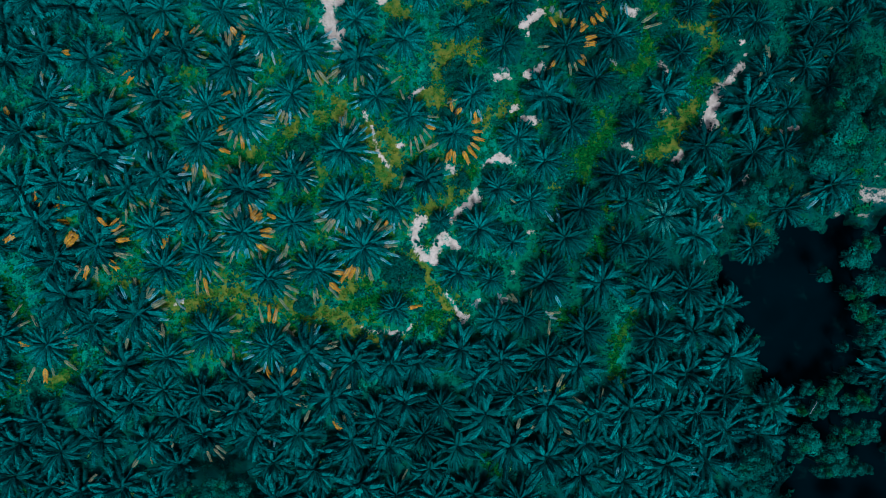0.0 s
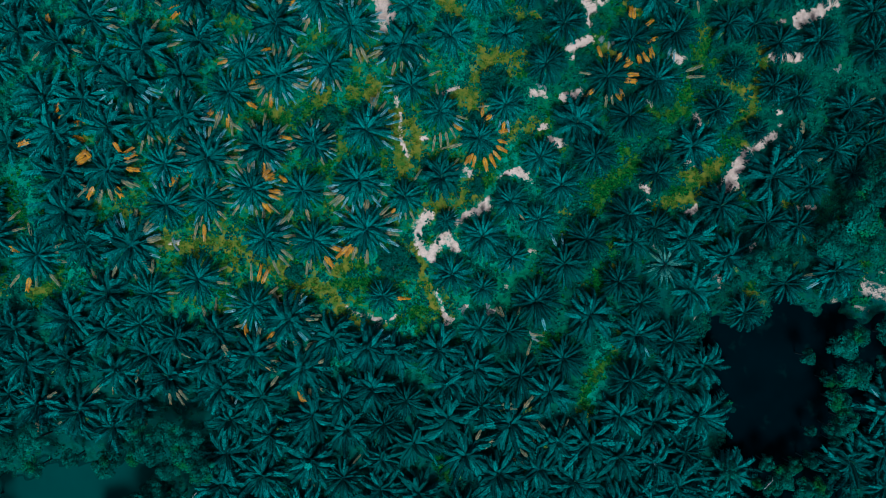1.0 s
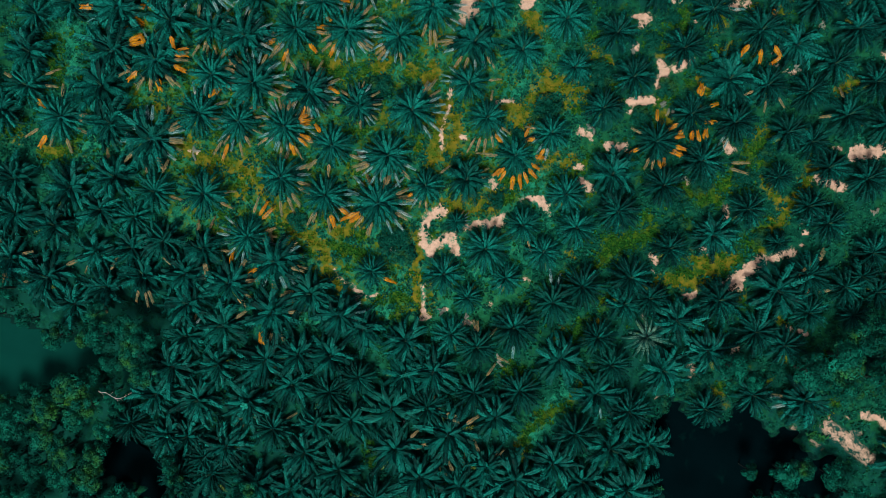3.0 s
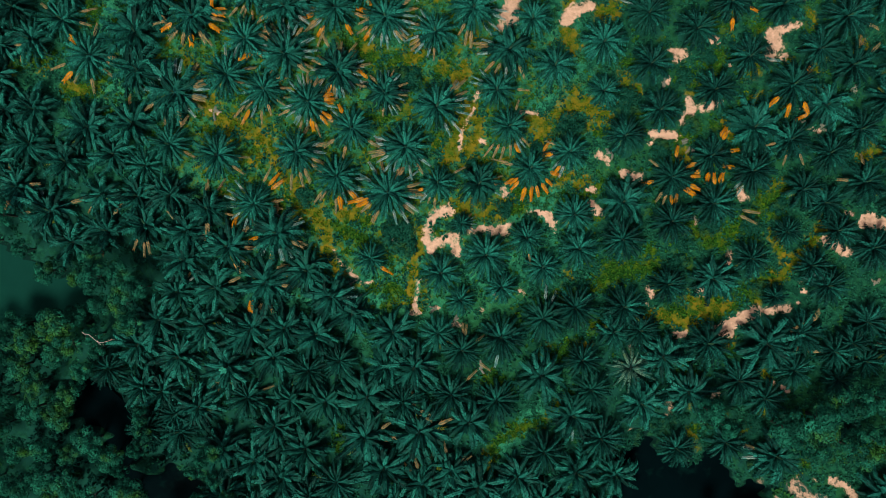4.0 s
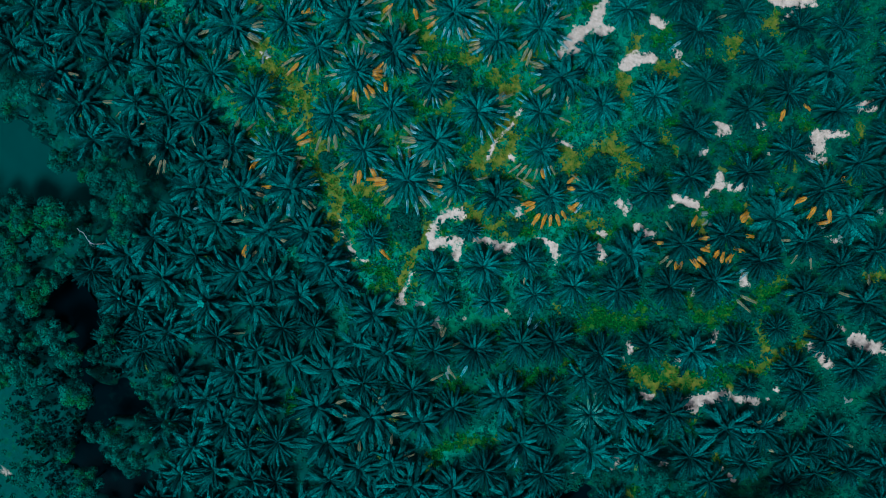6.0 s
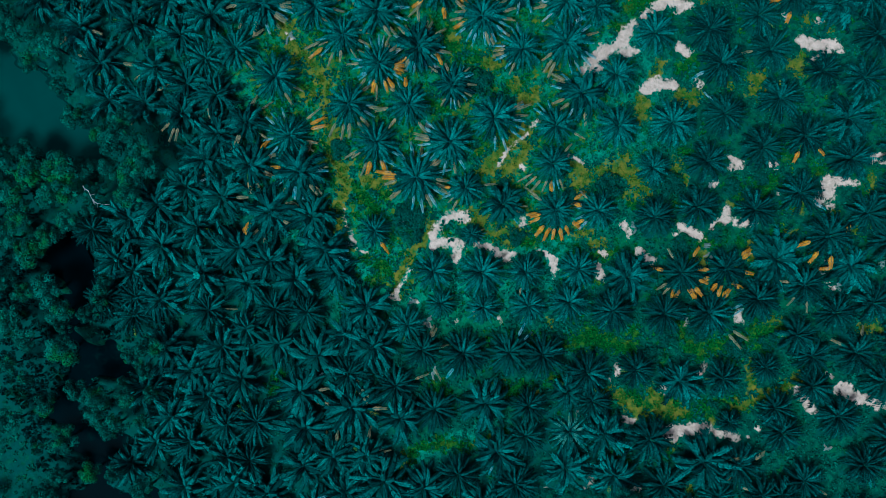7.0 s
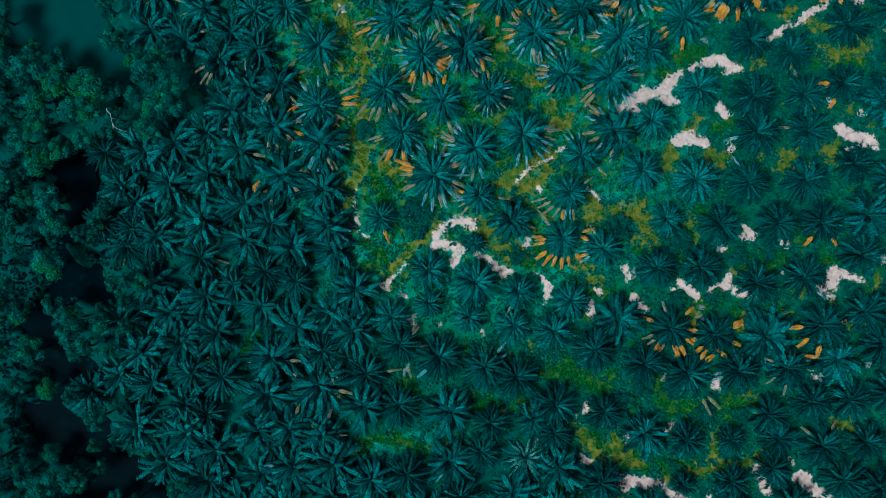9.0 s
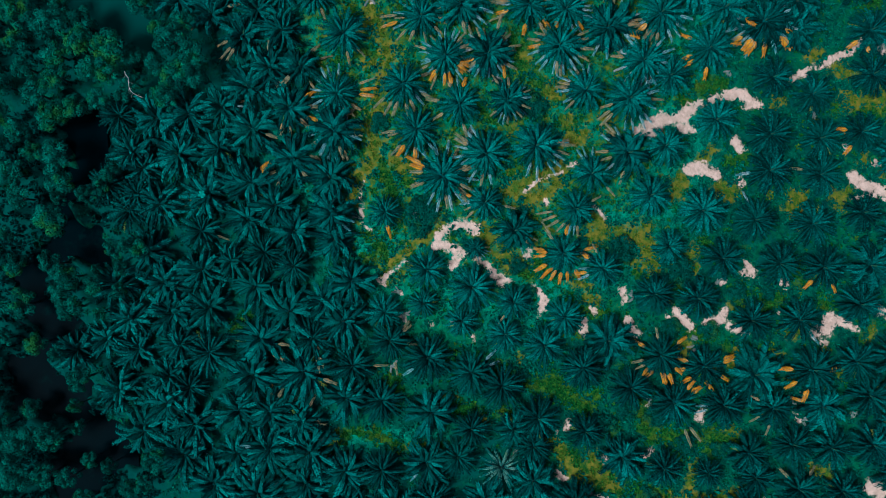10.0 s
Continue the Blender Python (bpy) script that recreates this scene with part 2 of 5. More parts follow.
PALMS += [
    (4.5, 22.5, 3.4), (8.9, 29.7, 3.7), (15.4, 22.5, 3.5), (18.2, 30.2, 3.8), (22.9, 25.2, 3.8), (32.9, 23.2, 3.6), (35.0, 29.2, 3.4),
    (41.6, 27.5, 2.3), (48.1, 25.7, 4.2), (53.8, 27.2, 3.7), (54.8, 30.2, 3.3), (57.3, 24.3, 3.0), (58.3, 29.1, 3.0), (72.1, 28.1, 3.8),
    (-76.7, 15.6, 3.7), (-74.7, 20.8, 3.5), (-67.7, 17.3, 3.9), (-61.7, 17.0, 3.9), (-57.5, 21.6, 3.9), (-54.6, 15.5, 3.2), (-48.6, 18.8, 4.6),
    (-42.1, 15.8, 3.4), (-41.2, 21.6, 3.7), (-35.3, 15.3, 4.2), (-34.1, 20.5, 3.6), (-28.4, 19.1, 4.1), (-21.6, 22.2, 3.7), (-14.6, 14.0, 4.4),
    (-9.5, 22.0, 3.5), (-5.0, 19.0, 3.4),
]
PALMS += [
    (1.5, 16.7, 3.4), (10.9, 16.3, 3.6), (18.8, 18.4, 3.9), (28.5, 17.6, 3.4), (38.9, 15.0, 4.5), (45.5, 21.4, 4.9), (46.3, 14.2, 4.4),
    (51.2, 20.8, 3.5), (50.7, 14.9, 3.6), (62.1, 20.3, 3.2), (73.6, 16.0, 3.8), (76.9, 20.9, 3.9), (-78.9, 5.3, 3.5), (-72.2, 6.4, 4.1),
    (-70.3, 12.4, 4.0), (-61.8, 8.8, 3.9), (-56.3, 9.9, 4.1), (-51.1, 6.5, 3.9), (-49.3, 13.1, 4.7), (-45.8, 8.8, 3.2), (-40.5, 10.5, 3.7),
    (-35.9, 5.4, 4.5), (-28.6, 8.4, 3.3), (-21.5, 10.9, 3.0), (-14.3, 6.9, 4.3), (-6.8, 5.9, 3.1), (-2.5, 9.8, 3.1), (8.3, 9.0, 3.3),
    (12.9, 7.0, 3.3), (15.0, 12.9, 3.7),
]
PALMS += [
    (20.5, 6.1, 4.1), (25.7, 10.8, 4.1), (27.0, 6.9, 3.1), (30.1, 9.8, 3.5), (32.9, 4.9, 4.3), (34.9, 9.7, 3.6), (41.6, 8.4, 3.8), (51.1, 6.1, 3.8),
    (57.8, 9.5, 4.2), (74.2, 9.7, 4.4), (79.3, 12.9, 4.6), (-75.5, -1.5, 3.5), (-69.4, -3.2, 3.4), (-65.7, 1.4, 4.2), (-59.7, 4.5, 4.2),
    (-56.3, -1.5, 4.6), (-49.6, 0.3, 4.4), (-41.9, 3.2, 3.9), (-40.5, -2.6, 4.1), (-34.8, -0.6, 3.7), (-28.8, 2.4, 3.5), (-25.1, -4.3, 4.0),
    (-21.5, 3.8, 3.8), (-18.7, -3.0, 4.0), (-11.4, 0.1, 4.5), (-0.6, 4.1, 1.9), (2.0, -3.5, 3.7), (5.3, 2.9, 4.3), (6.8, -4.5, 2.7), (9.9, 0.9, 3.0),
]
PALMS += [
    (18.1, 1.6, 4.1), (26.7, 0.8, 3.5), (30.1, -1.6, 3.7), (37.3, 1.9, 3.6), (45.8, 0.5, 3.5), (78.9, 4.5, 3.8), (80.3, -2.1, 4.6),
    (-78.4, -8.6, 3.4), (-67.0, -8.5, 4.2), (-64.6, -12.8, 4.0), (-55.0, -7.3, 4.3), (-50.7, -11.1, 4.2), (-44.4, -9.6, 4.4), (-33.8, -12.3, 4.3),
    (-7.1, -8.4, 2.9), (7.3, -10.2, 3.4), (11.8, -10.1, 3.7), (15.3, -4.7, 4.4), (21.0, -12.1, 4.1), (23.4, -4.9, 4.3), (30.9, -6.4, 3.6),
    (31.2, -13.0, 4.0), (36.4, -5.9, 4.3), (36.8, -12.4, 4.0), (41.6, -8.6, 3.6), (70.2, -8.9, 4.1), (75.8, -8.0, 4.3), (78.4, -13.1, 4.6),
    (-76.9, -14.5, 4.1), (-74.1, -20.3, 3.7),
]
PALMS += [
    (-71.4, -16.2, 4.1), (-69.5, -21.7, 3.9), (-65.9, -17.8, 3.4), (-58.2, -14.0, 4.2), (-51.5, -22.4, 4.3), (-46.0, -17.3, 3.6), (-40.8, -20.4, 3.6),
    (-40.0, -15.7, 3.9), (-35.6, -21.1, 3.5), (-29.3, -19.4, 3.4), (-25.2, -14.0, 3.7), (-23.7, -21.5, 3.9), (-19.2, -14.9, 3.9), (-16.0, -21.5, 3.9),
    (-12.5, -16.3, 3.7), (-7.7, -16.3, 3.5), (-3.5, -17.1, 3.7), (2.8, -14.8, 3.9), (5.4, -19.6, 3.4), (8.7, -16.4, 3.9), (10.6, -21.5, 4.1),
    (15.5, -16.0, 4.0), (20.1, -17.4, 4.0), (31.1, -18.7, 4.6), (36.4, -18.7, 4.2), (41.4, -21.8, 4.0), (42.4, -15.9, 4.6), (67.1, -17.9, 4.6),
    (71.3, -15.6, 4.6), (71.9, -20.3, 4.6),
]
PALMS += [
    (77.8, -17.7, 4.2), (-74.4, -25.4, 3.8), (-67.0, -26.0, 3.9), (-62.7, -28.9, 3.7), (-58.9, -25.5, 3.9), (-56.7, -30.1, 3.9), (-50.2, -28.4, 3.6),
    (-45.8, -22.6, 3.8), (-43.1, -27.7, 3.4), (-38.9, -24.8, 3.4), (-38.5, -31.5, 3.6), (-34.7, -27.6, 3.7), (-30.1, -23.7, 3.7), (-27.2, -27.3, 4.1),
    (-20.9, -26.9, 4.0), (-13.5, -28.1, 3.9), (-9.7, -25.0, 3.6), (-7.8, -29.6, 3.9), (-5.6, -22.8, 4.1), (-2.8, -27.4, 3.5), (-0.2, -23.1, 3.4),
    (2.0, -29.3, 4.2), (6.1, -24.4, 4.1), (10.0, -29.4, 4.0), (15.4, -31.1, 4.0), (15.5, -23.2, 4.8), (21.1, -29.1, 4.0), (22.9, -24.3, 3.4),
    (26.7, -29.9, 4.2), (27.5, -23.5, 4.2),
]
PALMS += [
    (32.2, -24.7, 4.0), (37.8, -24.3, 4.0), (39.0, -31.4, 4.6), (41.9, -26.9, 4.6), (46.7, -27.5, 4.0), (48.8, -23.5, 3.7), (-71.0, -32.1, 3.4),
    (-70.9, -36.9, 3.9), (-65.4, -39.9, 3.5), (-63.7, -33.8, 3.8), (-59.9, -39.7, 4.1), (-58.0, -35.2, 3.4), (-53.1, -35.8, 3.4), (-47.3, -35.6, 3.9),
    (-41.7, -36.3, 3.6), (-25.0, -31.6, 3.6), (-24.7, -36.5, 3.9), (-18.7, -32.2, 3.7), (-18.5, -38.8, 4.2), (-12.1, -34.7, 3.9), (-6.8, -36.6, 3.9),
    (-2.2, -32.2, 3.3), (-1.1, -36.8, 3.8), (4.9, -36.6, 4.0), (11.4, -36.9, 4.3), (20.7, -34.0, 3.3), (26.6, -34.7, 3.5), (30.9, -38.5, 4.1),
    (33.2, -32.4, 4.3), (36.4, -37.2, 4.6),
]
PALMS += [
    (42.5, -39.3, 4.3), (-25.3, -46.9, 3.8), (-24.5, -41.6, 3.6), (-19.9, -45.9, 3.6), (-17.1, -44.4, 3.6), (-13.1, -45.3, 3.8), (-11.6, -42.2, 3.9),
    (-10.6, -46.8, 3.9), (-4.4, -45.1, 3.9), (0.3, -43.0, 4.7), (5.1, -41.8, 4.7), (5.1, -48.5, 3.9), (9.8, -41.3, 4.2), (9.8, -47.7, 3.6),
    (14.3, -43.6, 3.8), (16.4, -40.7, 3.5), (18.2, -44.0, 3.9), (21.8, -47.9, 3.8), (21.9, -40.6, 4.0), (26.4, -42.5, 4.1), (40.4, -49.2, 4.0),
    (44.1, -45.9, 4.6), (-15.1, -49.7, 3.7), (0.2, -50.0, 3.8), (7.7, -52.6, 3.5), (9.2, -57.2, 3.1), (15.8, -51.1, 3.5), (36.4, -52.4, 4.0),
    (40.2, -55.7, 4.1), (44.8, -52.0, 4.0),
]
PALMS += [
    (35.1, -60.1, 3.7), (35.4, -65.9, 3.4), (39.2, -62.6, 3.7), (44.2, -65.4, 3.7), (46.3, -58.5, 3.5), (35.2, -71.5, 3.8), (40.0, -68.1, 3.8),
]
TREES = []
TREES += [
    (58.9, 22.1, 3.5), (62.1, 25.7, 2.9), (66.7, 21.3, 3.7), (44.8, 7.7, 2.7), (54.5, 13.3, 3.5), (57.5, 17.7, 3.7), (57.6, 13.1, 3.2),
    (60.1, 13.7, 3.2), (64.4, 17.8, 3.5), (66.6, 2.2, 2.5), (69.4, -2.3, 2.5), (70.2, 1.4, 2.5), (79.9, 1.7, 2.7), (78.5, -8.6, 3.0),
    (66.7, -23.9, 2.4), (72.7, -29.2, 2.5), (75.0, -21.8, 2.8), (-51.2, -39.6, 2.6), (-46.0, -41.6, 1.7), (51.8, -39.8, 2.8), (59.3, -39.0, 2.4),
    (65.3, -41.0, 3.1), (68.6, -33.1, 3.2), (-65.4, -42.4, 2.8), (-62.9, -47.7, 3.1), (-57.1, -50.9, 2.5), (-56.0, -44.3, 2.5), (52.1, -48.3, 3.4),
    (57.4, -45.9, 3.2), (63.1, -48.7, 2.7),
]
TREES += [
    (-56.1, -56.2, 3.4), (-48.2, -57.9, 2.9), (-46.1, -64.0, 3.1), (-38.8, -67.3, 2.8), (-35.0, -71.3, 2.8), (-31.6, -66.7, 3.3), (-29.9, -72.9, 3.0),
    (-23.0, -72.4, 2.9), (8.5, -72.7, 2.4), (12.8, -76.7, 2.7), (15.8, -71.4, 2.9), (21.7, -75.3, 3.1), (30.4, -72.7, 2.9), (-23.9, -60.7, 2.2),
    (-20.9, -59.4, 1.9), (-19.7, -56.2, 3.1), (-25.5, -56.4, 2.7), (-16.2, -56.5, 2.7), (-13.8, -52.2, 1.6), (-15.0, -49.9, 1.9), (-16.5, -48.2, 1.6),
    (-5.1, -45.2, 1.8), (17.0, -64.0, 1.9), (21.0, -64.9, 3.0), (21.0, -60.5, 2.7), (20.4, -57.3, 1.5), (26.5, -66.1, 2.7), (26.9, -62.2, 2.6),
    (27.4, -58.8, 2.1), (25.5, -56.2, 1.6),
]
TREES += [
    (26.6, -53.3, 1.5), (26.1, -46.2, 2.2), (29.3, -47.5, 1.9), (29.8, -50.4, 1.9), (16.9, -56.8, 1.5), (-40.9, -59.1, 3.2), (-38.8, -54.7, 3.2),
    (-39.2, -50.5, 2.7), (-36.7, -59.9, 2.7), (-34.9, -54.7, 2.7), (-35.8, -50.7, 2.7), (-34.7, -46.4, 3.4), (-34.0, -43.7, 2.1), (-33.4, -59.6, 2.4),
    (-31.3, -54.6, 2.4), (-31.6, -49.6, 2.3), (-31.3, -47.0, 2.6), (-29.5, -43.8, 1.8), (-27.9, -45.4, 1.6), (-29.2, -58.1, 2.7), (-27.0, -52.5, 2.3),
    (-26.4, -55.1, 2.3), (-27.2, -48.8, 2.1), (-34.4, -36.8, 3.1), (-31.7, -34.4, 3.1), (-29.4, -37.3, 2.7), (-29.0, -33.9, 2.3), (-26.3, -38.5, 2.3),
    (-27.5, -40.2, 1.6), (-37.5, -35.0, 2.1),
]
TREES += [
    (60.2, -1.1, 2.7), (62.3, 0.9, 2.1), (59.4, -6.4, 1.5), (62.3, -4.8, 3.1), (61.0, -9.0, 2.3), (62.8, -11.4, 2.3), (61.4, -13.0, 1.8),
    (59.0, -14.4, 1.2), (62.3, -15.0, 1.2), (55.7, -3.7, 1.5), (59.2, -18.6, 1.5), (57.4, -19.8, 1.5), (63.0, -19.8, 1.2), (53.3, -20.3, 1.5),
    (56.2, -21.9, 2.3), (58.8, -22.7, 2.2), (54.6, -23.5, 1.9), (61.2, -22.2, 1.9), (62.8, -22.7, 1.6), (52.1, -23.5, 1.1), (52.5, -27.9, 2.7),
    (56.2, -29.1, 2.7), (55.2, -31.6, 2.3), (58.8, -26.6, 2.4), (62.0, -26.6, 2.4), (57.8, -31.6, 2.3), (60.4, -31.9, 1.9), (62.3, -32.4, 1.1),
    (51.3, -29.9, 1.6), (47.3, -22.3, 1.9),
]
TREES += [
    (45.3, -30.6, 2.7), (44.0, -32.3, 1.9), (45.8, -34.3, 1.9), (46.5, 6.0, 1.3), (48.4, 7.7, 1.8), (-26.5, -63.4, 2.4), (-23.6, -67.3, 2.7),
    (-21.6, -64.7, 2.7), (-17.9, -62.7, 2.7), (-21.8, -76.1, 1.9), (-43.0, -67.6, 2.4), (-49.1, -68.2, 2.6), (-31.7, -39.7, 2.2), (25.0, -71.3, 2.1),
    (8.4, -76.7, 2.1), (12.5, -72.5, 1.7), (16.9, -76.9, 2.1), (-26.8, -70.2, 2.3), (-50.5, -65.2, 2.4), (-38.0, -63.8, 2.5), (30.4, -67.8, 1.8),
    (-58.8, -48.0, 1.9), (-50.5, -43.8, 1.8), (-41.4, -64.0, 2.0), (-53.6, -41.9, 1.9), (7.6, -69.2, 2.4), (-39.8, -70.5, 2.5), (-36.9, -39.1, 2.1),
    (-44.5, -57.8, 2.3), (-49.5, -62.0, 2.0),
]
TREES += [
    (-27.2, -75.4, 2.5), (13.1, -55.4, 2.3), (-34.1, -64.2, 1.7), (19.8, -72.1, 2.5), (-40.7, -41.3, 2.5), (-35.1, -67.8, 2.5), (18.9, -67.6, 2.3),
    (-18.1, -66.0, 1.9), (-52.8, -61.3, 2.6), (-42.3, -53.8, 1.8), (-43.5, -61.4, 2.3), (23.4, -68.0, 2.3), (-31.0, -62.8, 2.0), (19.6, -78.9, 2.2),
    (-59.4, -44.2, 2.2), (-32.8, -74.9, 2.3), (4.5, -79.6, 1.8), (31.4, -57.1, 2.6), (-10.7, -57.9, 3.0), (-4.5, -64.4, 2.2), (1.3, -63.4, 3.0),
    (-4.2, -58.0, 2.4), (-2.0, -55.7, 2.2), (0.0, -57.7, 1.9), (2.6, -55.9, 2.3), (-0.4, -52.2, 1.9), (-2.8, -51.7, 1.0), (-5.5, -48.8, 1.8),
    (-5.8, -46.7, 1.6), (-14.2, -62.0, 2.2),
]
TREES += [
    (-9.0, -64.2, 1.3), (6.2, -66.8, 2.1), (7.5, -62.4, 2.1), (8.9, -58.6, 1.6), (1.0, -67.3, 1.3), (-13.7, -56.6, 1.5), (-2.4, -48.1, 1.4),
    (-12.1, -66.2, 2.0), (-4.5, -69.2, 2.3), (0.7, -48.6, 1.5), (3.8, -52.0, 1.3),
]
BUSHES = []
BUSHES += [
    (-5.7, -3.4, 3.6), (6.0, 34.3, 2.8), (-20.5, 14.1, 2.9), (-7.7, -3.2, 2.1), (-0.3, 4.0, 1.8), (26.1, 24.4, 2.2), (27.4, 28.6, 2.2),
    (28.2, 21.1, 2.4), (40.3, -2.9, 2.5), (41.9, 1.3, 2.2), (49.6, 6.8, 2.5), (46.1, 8.8, 2.2), (57.6, 6.2, 2.0), (57.9, 11.2, 2.5), (43.3, 4.5, 2.0),
    (35.6, -6.8, 2.2), (36.4, 2.6, 2.0), (52.6, 11.2, 2.4), (60.1, 16.1, 2.5), (2.0, 25.5, 3.0), (9.9, 43.0, 1.8), (14.4, 32.2, 2.0),
    (15.2, 37.9, 2.0), (0.5, 19.9, 1.5), (10.5, 47.6, 1.5), (-5.1, 11.6, 1.2), (32.2, 33.0, 2.2), (33.4, 38.0, 1.8), (2.8, 10.1, 1.8),
    (-1.2, 2.8, 1.2),
]
BUSHES += [
    (-20.1, -8.4, 2.0), (-21.9, -14.6, 1.8), (19.4, 8.8, 1.8), (39.9, 27.0, 2.0), (26.2, 33.8, 1.5), (6.6, 11.6, 1.3),
]
ORANGE_TIPS = []
ORANGE_TIPS += [
    (-47.8, 2.8), (-32.4, 14.7), (-27.8, 5.1), (-27.4, 4.2), (-28.0, 6.0), (-25.7, 2.1), (-25.1, 2.7), (2.6, 20.1), (0.8, 13.5), (1.5, 13.6),
    (3.1, 13.4), (4.0, 14.0), (4.3, 15.1), (4.7, 15.9), (4.6, 17.2), (4.5, 18.6), (4.9, 19.4), (-16.0, -5.4), (-15.1, -3.5), (-14.0, -3.7),
    (-12.6, -2.9), (-4.2, -8.0), (-5.7, -8.3), (24.3, 48.9), (26.0, 51.0), (27.2, 50.4), (22.0, 48.5), (19.4, 39.9), (22.3, 39.2), (24.0, 37.3),
    (19.6, 33.9), (16.3, 33.2), (21.8, 30.3), (21.4, 31.1), (20.4, 32.4), (20.8, 33.3), (22.2, 34.0), (23.5, 34.7), (-41.0, 30.6), (-39.9, 27.3),
    (-59.9, 7.8), (-57.3, 8.6), (-57.8, 5.8), (-56.9, 4.2), (-54.4, 1.3),
]
ORANGE_TIPS += [
    (-52.7, 1.7), (-51.0, 4.1), (-49.3, 4.5), (-57.4, 2.9), (-31.8, 46.7), (-29.7, 47.4), (-27.7, 46.3), (-27.1, 48.0), (-26.3, 48.3), (-26.7, 44.9),
    (-27.6, 52.4), (-28.4, 53.8), (-26.7, 53.2), (-26.6, 50.1), (-28.2, 39.0), (-24.9, 38.7), (-23.5, 40.7), (-12.5, 62.2), (-10.0, 61.5),
    (-25.8, 64.3), (-24.5, 65.5), (8.7, 54.6), (9.0, 56.8), (22.9, 56.4), (-63.7, -13.1), (-51.1, -3.3), (-47.6, -1.9), (-46.7, 1.0), (-41.2, 8.2),
    (-58.5, -18.3), (-34.0, -5.2), (-28.7, 15.8), (-25.2, 10.7), (-26.4, 0.5), (-1.6, 17.4), (1.2, 20.5), (16.3, 27.5), (21.1, 27.9), (-25.2, -18.5),
    (-14.8, -19.1), (-15.5, -25.9), (-25.3, -9.4), (-57.7, 28.8), (-36.5, 30.6), (-29.6, 30.1),
]
ORANGE_TIPS += [
    (-45.0, 24.9), (-63.4, 19.3), (-35.4, 19.9), (-62.9, 2.3), (-30.6, 32.0),
]
TAN_TIPS = []
TAN_TIPS += [
    (-67.8, -13.1), (-61.5, -11.1), (-59.6, -10.6), (-62.6, -9.2), (-52.9, -0.5), (-46.0, 5.2), (-44.9, 6.4), (-44.0, 6.6), (-39.0, 6.1),
    (-38.9, 2.9), (-38.0, 3.7), (-56.2, -12.5), (-55.1, -17.0), (-55.1, -14.3), (-56.6, -13.4), (-65.6, -20.0), (-66.5, -20.3), (-41.2, -8.3),
    (-42.3, -6.5), (-37.8, -2.1), (-38.7, 0.1), (-41.5, -0.4), (-35.8, 2.4), (-34.3, 2.1), (-32.7, 1.4), (-32.2, -0.4), (-32.3, -2.1), (-35.5, -5.4),
    (-30.2, -0.8), (-42.9, -13.4), (-48.6, -15.2), (-45.8, -13.3), (-31.8, -10.8), (-32.8, -12.2), (-37.1, -14.9), (-33.8, 10.6), (-32.7, 10.6),
    (-36.0, 10.9), (-30.4, 11.0), (-30.9, 17.1), (-31.8, 16.9), (-29.2, 12.1), (-22.2, 18.9), (-26.7, 21.5), (-19.6, 19.7),
]
TAN_TIPS += [
    (-32.4, 6.0), (-31.1, 8.2), (-30.7, 4.7), (-29.6, 4.7), (-26.2, -1.0), (-27.3, -0.9), (-22.8, -1.2), (-22.4, 0.2), (-17.6, 4.0), (-20.1, 0.7),
    (-23.2, -3.7), (-16.8, 3.7), (-19.6, 26.4), (-17.4, 24.5), (-16.2, 25.1), (-14.6, 17.7), (-14.2, 18.5), (-6.8, 24.3), (-9.0, 26.2), (-6.0, 21.7),
    (-5.0, 14.3), (-4.2, 15.0), (-21.6, -5.6), (-21.7, -6.7), (-18.5, -6.0), (-18.8, -6.9), (-12.1, -2.2), (-10.8, -2.4), (-10.4, -3.2), (-10.3, 1.9),
    (-9.6, 3.0), (-8.2, 2.6), (-11.9, 3.1), (-7.8, 0.3), (-5.8, 9.1), (-15.9, -14.1), (10.4, 7.2), (25.9, 63.9), (25.2, 67.2), (28.3, 65.0),
    (25.6, 53.4), (26.2, 43.8), (28.9, 44.0), (30.7, 45.1), (38.2, 50.7),
]
TAN_TIPS += [
    (37.7, 46.8), (30.7, 34.3), (48.0, 27.8), (46.7, 26.1), (49.5, 23.6), (52.4, 26.1), (-54.0, -35.2), (-52.4, -35.0), (-49.3, -32.8),
    (-45.3, -31.5), (-43.2, -30.7), (-39.1, -28.2), (-34.8, -25.4), (-32.0, -23.5), (-23.4, -18.0), (-22.7, -16.3), (-21.7, -18.7), (-21.8, -19.9),
    (-22.4, -20.5), (-13.3, -23.4), (-20.8, -22.9), (-20.4, -21.5), (-22.7, -8.1), (-31.7, -16.7), (-30.4, -15.6), (-18.3, -11.9), (-19.9, -14.4),
    (-19.2, -24.2), (-33.4, -30.3), (-31.9, -30.1), (-52.4, -38.3), (-49.4, -37.9), (-37.7, -33.1), (-12.0, -35.2), (-9.9, -36.5), (-5.7, -34.0),
    (-10.7, -28.9), (19.6, -25.5), (16.6, -20.9), (11.0, -25.9), (14.5, -21.0), (11.6, -20.2), (16.0, -9.6), (15.8, -11.9), (10.0, -9.8),
]
